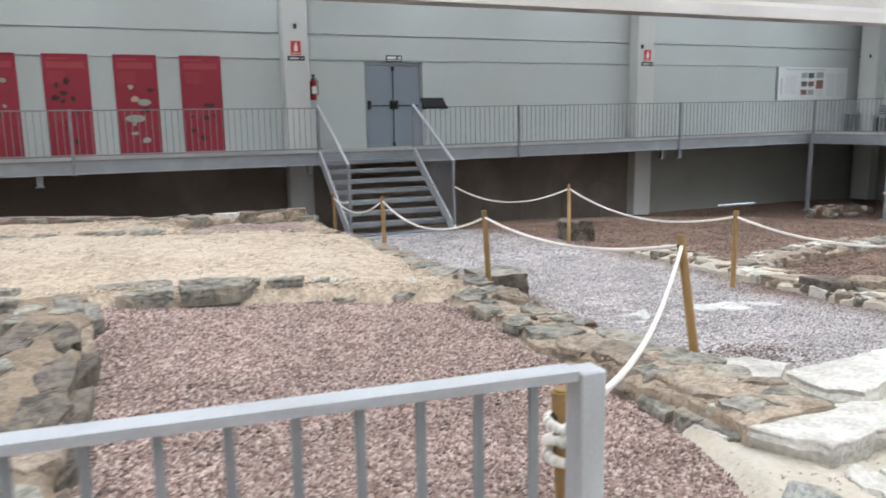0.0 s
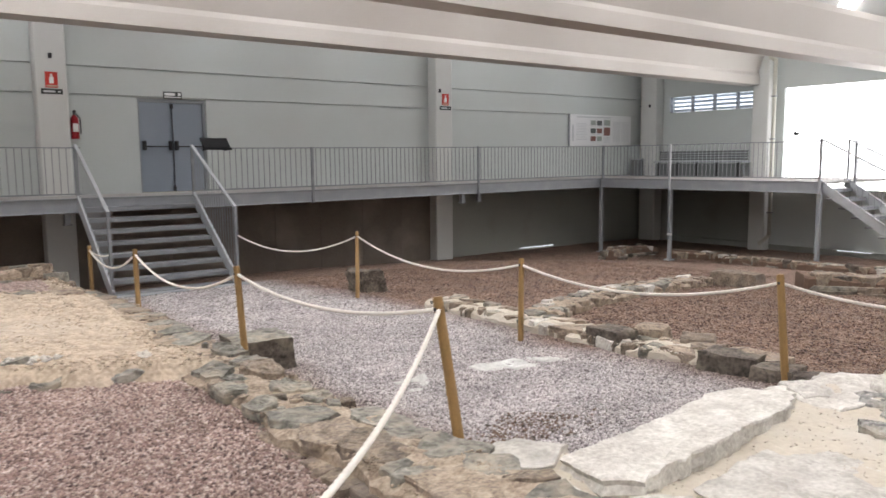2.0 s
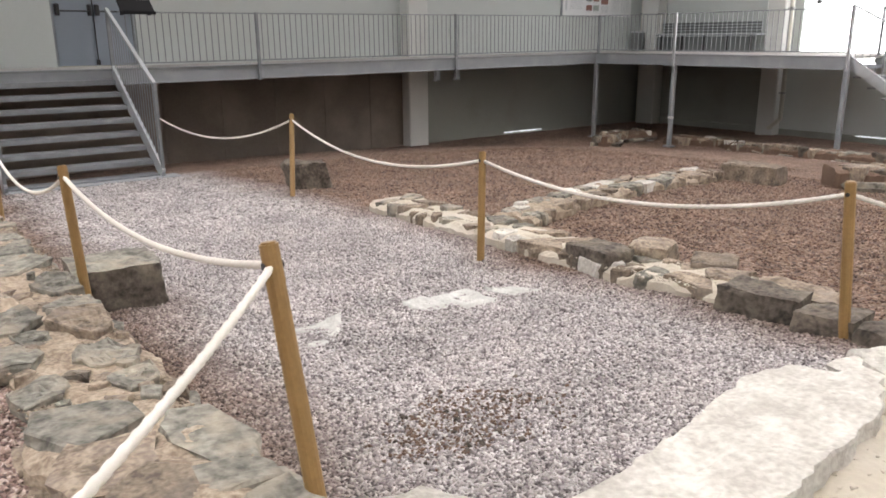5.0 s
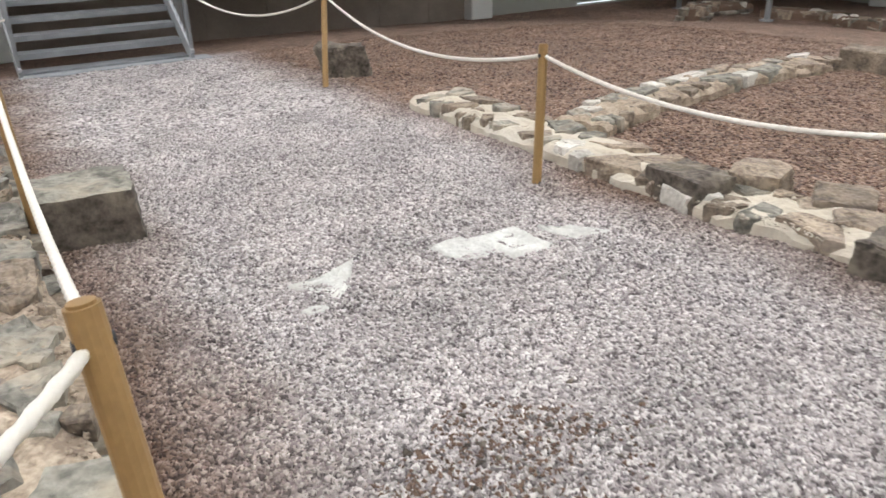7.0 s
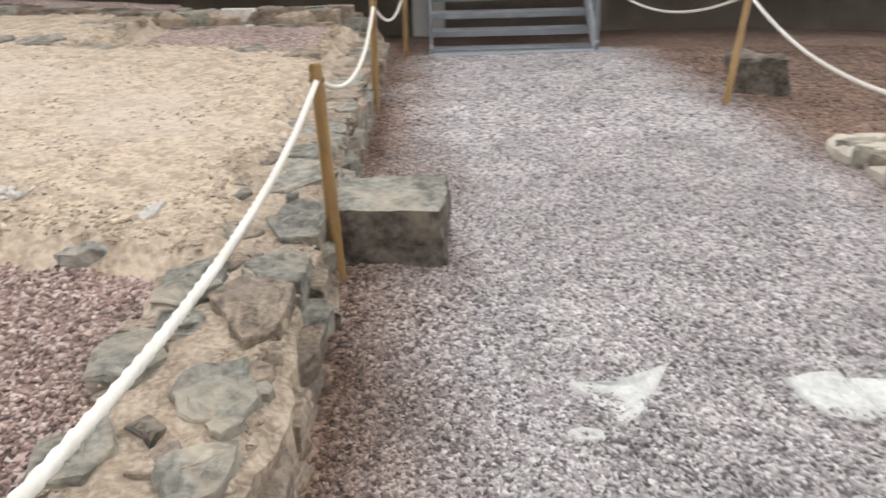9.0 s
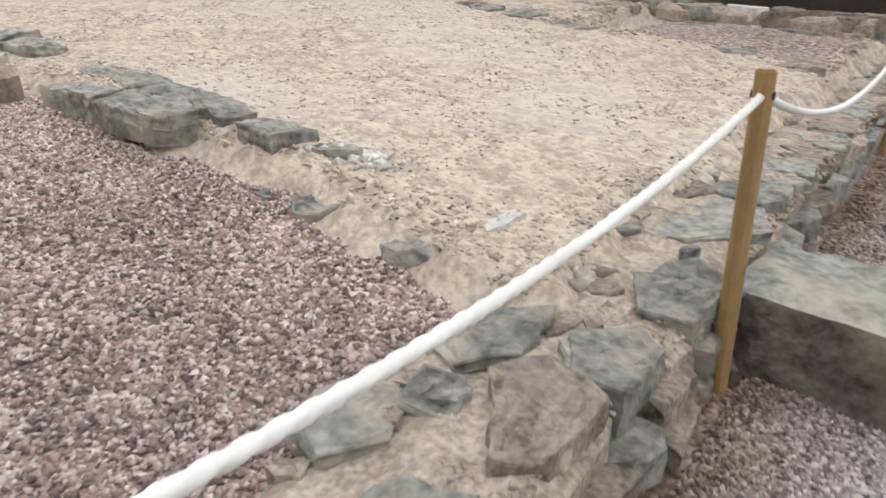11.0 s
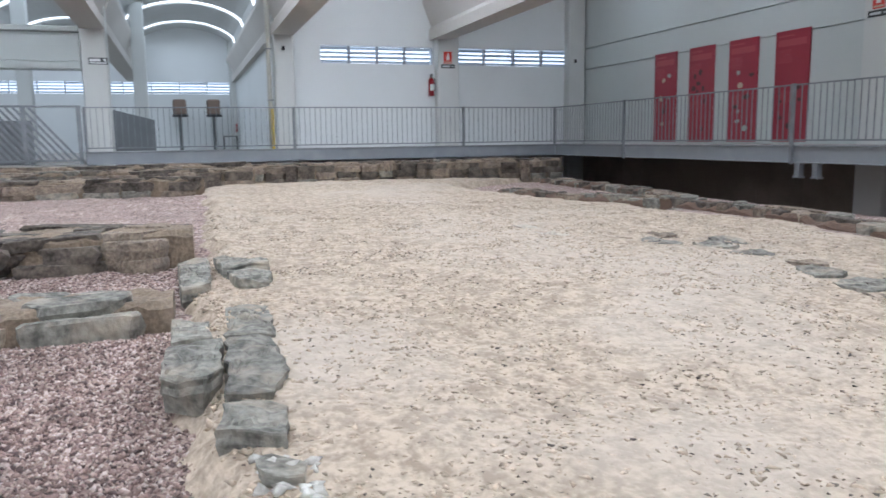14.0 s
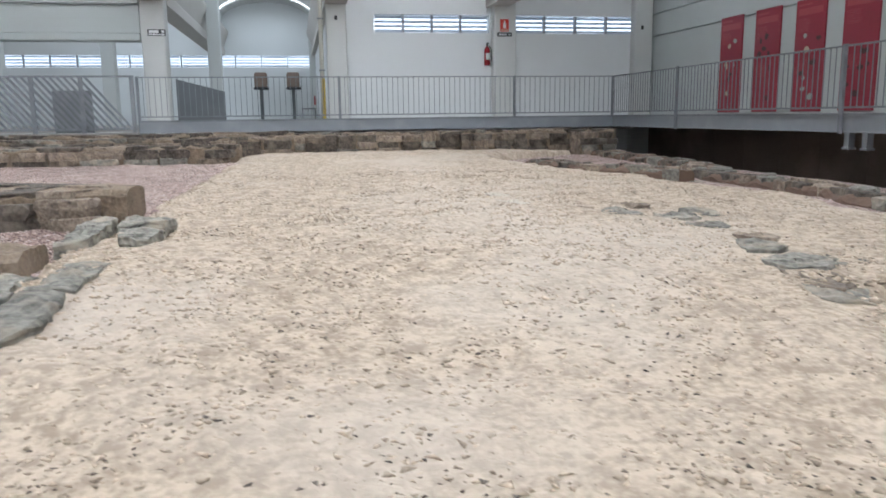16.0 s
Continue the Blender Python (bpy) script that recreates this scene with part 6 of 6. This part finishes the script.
scatter("gravel_chips", 130000, 0.0165, ((2.75, 6.0), (4.0, 10.0)), soft_base, "chips", "loose grey crushed stone chips on the path", 1, 0.75)
scatter("gravel_chips", 30000, 0.021, ((2.7, 13.0), (8.6, 14.4)), soft_base, "chips", "loose reddish crushed stone chips", 2)
scatter("gravel_chips", 22000, 0.02, ((6.3, 12.0), (4.0, 8.6)), soft_base, "chips", "loose reddish crushed stone chips", 3)
scatter("gravel_chips", 70000, 0.018, ((-1.1, 2.2), (2.9, 7.9)), soft_pit, "pit_chips", "loose pinkish gravel chips in the dug room", 4, 0.75)
scatter("gravel_chips", 26000, 0.022, ((-3.5, -1.5), (3.0, 7.9)), soft_pit, "pit_chips", "loose pinkish gravel chips in the dug room", 5)


def soil_patch(x, y):
    d = math.hypot((x - 3.72) / 0.55, (y - 5.22) / 0.34) + 0.5 * noise.noise((x * 5, y * 5, 4)) + 0.25 * noise.noise((x * 13, y * 13, 4))
    return soft_base(x, y) + 0.006 if d + 0.5 * noise.noise((x * 31, y * 31, 9)) < 0.72 else -9


scatter("soil_crumbs", 2600, 0.014, ((3.0, 4.45), (4.8, 5.65)), soil_patch, "earth", "patch of loose brown soil between the gravel chips", 21, 0.7)
scatter("soil_stones", 90, 0.028, ((3.1, 4.35), (4.9, 5.6)), soil_patch, "stone_dark", "small dark stones in the brown soil patch", 22, 0.6)


def on_sand(x, y):
    return sand_shape(x, y) - 0.004 if in_sand(x, y) else -9


def thin_out(f, seed, keep):
    """Lets a scatter run out in ragged patches."""
    def g(x, y):
        z = f(x, y)
        return z if noise.noise((x * 1.6 + seed, y * 1.6, seed)) + 0.4 * noise.noise((x * 7, y * 7, seed)) > keep else -9
    return g


def near_rim(x, y):
    d = sand_inside(x, y)
    return on_sand(x, y) if d < 0.25 + 0.5 * abs(noise.noise((x * 2.2, y * 2.2, 3))) else -9


scatter("sand_pebbles", 20000, 0.010, ((-7.0, 2.2), (7.4, 13.0)), on_sand, "stone_tan", "small tan pebbles lying in the sand", 6, 0.45)
scatter("sand_pebbles", 5000, 0.016, ((-8.0, 2.2), (7.4, 14.5)), on_sand, "stone_dark", "small dark stones lying in the sand", 7, 0.4)
scatter("sand_clods", 24000, 0.017, ((-7.0, 2.2), (7.4, 13.5)), thin_out(on_sand, 3, -0.3), "clod", "crumbs of pale sand and lime on the sand floor", 8, 0.55)
scatter("sand_clods", 6500, 0.026, ((-7.0, 2.2), (7.4, 13.5)), thin_out(on_sand, 5, -0.15), "clod", "flat crumbled clods on the sand floor", 18, 0.35)
scatter("sand_rubble", 3000, 0.026, ((-1.5, 2.2), (7.35, 8.8)), near_rim, "clod", "crumbled tan stones at the sand's edge", 9, 0.55)
scatter("sand_rubble", 3200, 0.035, ((-1.2, 2.2), (11.2, 14.2)), near_rim, "clod", "crumbled tan stones round the small pit", 13, 0.55)
scatter("sand_rubble", 26, 0.045, ((0.85, 1.25), (7.8, 8.02)), on_sand, "stone_white", "pile of small pale stones beside the ledge", 10, 0.7)


def on_bank(x, y):
    z = bank_shape(x, y)
    return z if z > (base_level(x, y) if x > 2.3 else ground_level(x, y)) + 0.03 else -9


scatter("bank_crumbs", 4500, 0.014, ((0.5, 6.5), (2.0, 5.0)), on_bank, "plaster", "crumbs of lime on the mortar bank", 11, 0.5)


def wall_strip(x0, x1, y0, y1, rise):
    """Height of a low wall's mortar top, broken into ragged patches."""
    def g(x, y):
        if not (x0 < x < x1 and y0 < y < y1) or noise.noise((x * 4, y * 4, 8)) < -0.15:
            return -9
        return base_level(x, y) + rise + 0.03 * noise.noise((x * 3, y * 3, 7)) + 0.02 * noise.noise((x * 7, y * 7, 3))
    return g


scatter("mortar_crumbs", 9000, 0.015, ((2.05, 2.62), (3.7, 13.5)), wall_strip(2.05, 2.62, 3.7, 13.5, 0.262), "mortar", "crumbs of sandy mortar on the ruined wall", 15, 0.6)
scatter("mortar_crumbs", 1500, 0.016, ((5.88, 6.36), (5.5, 9.4)), wall_strip(5.88, 6.36, 5.5, 9.4, 0.095), "plaster", "crumbs of pale mortar on the ruined wall", 16, 0.6)
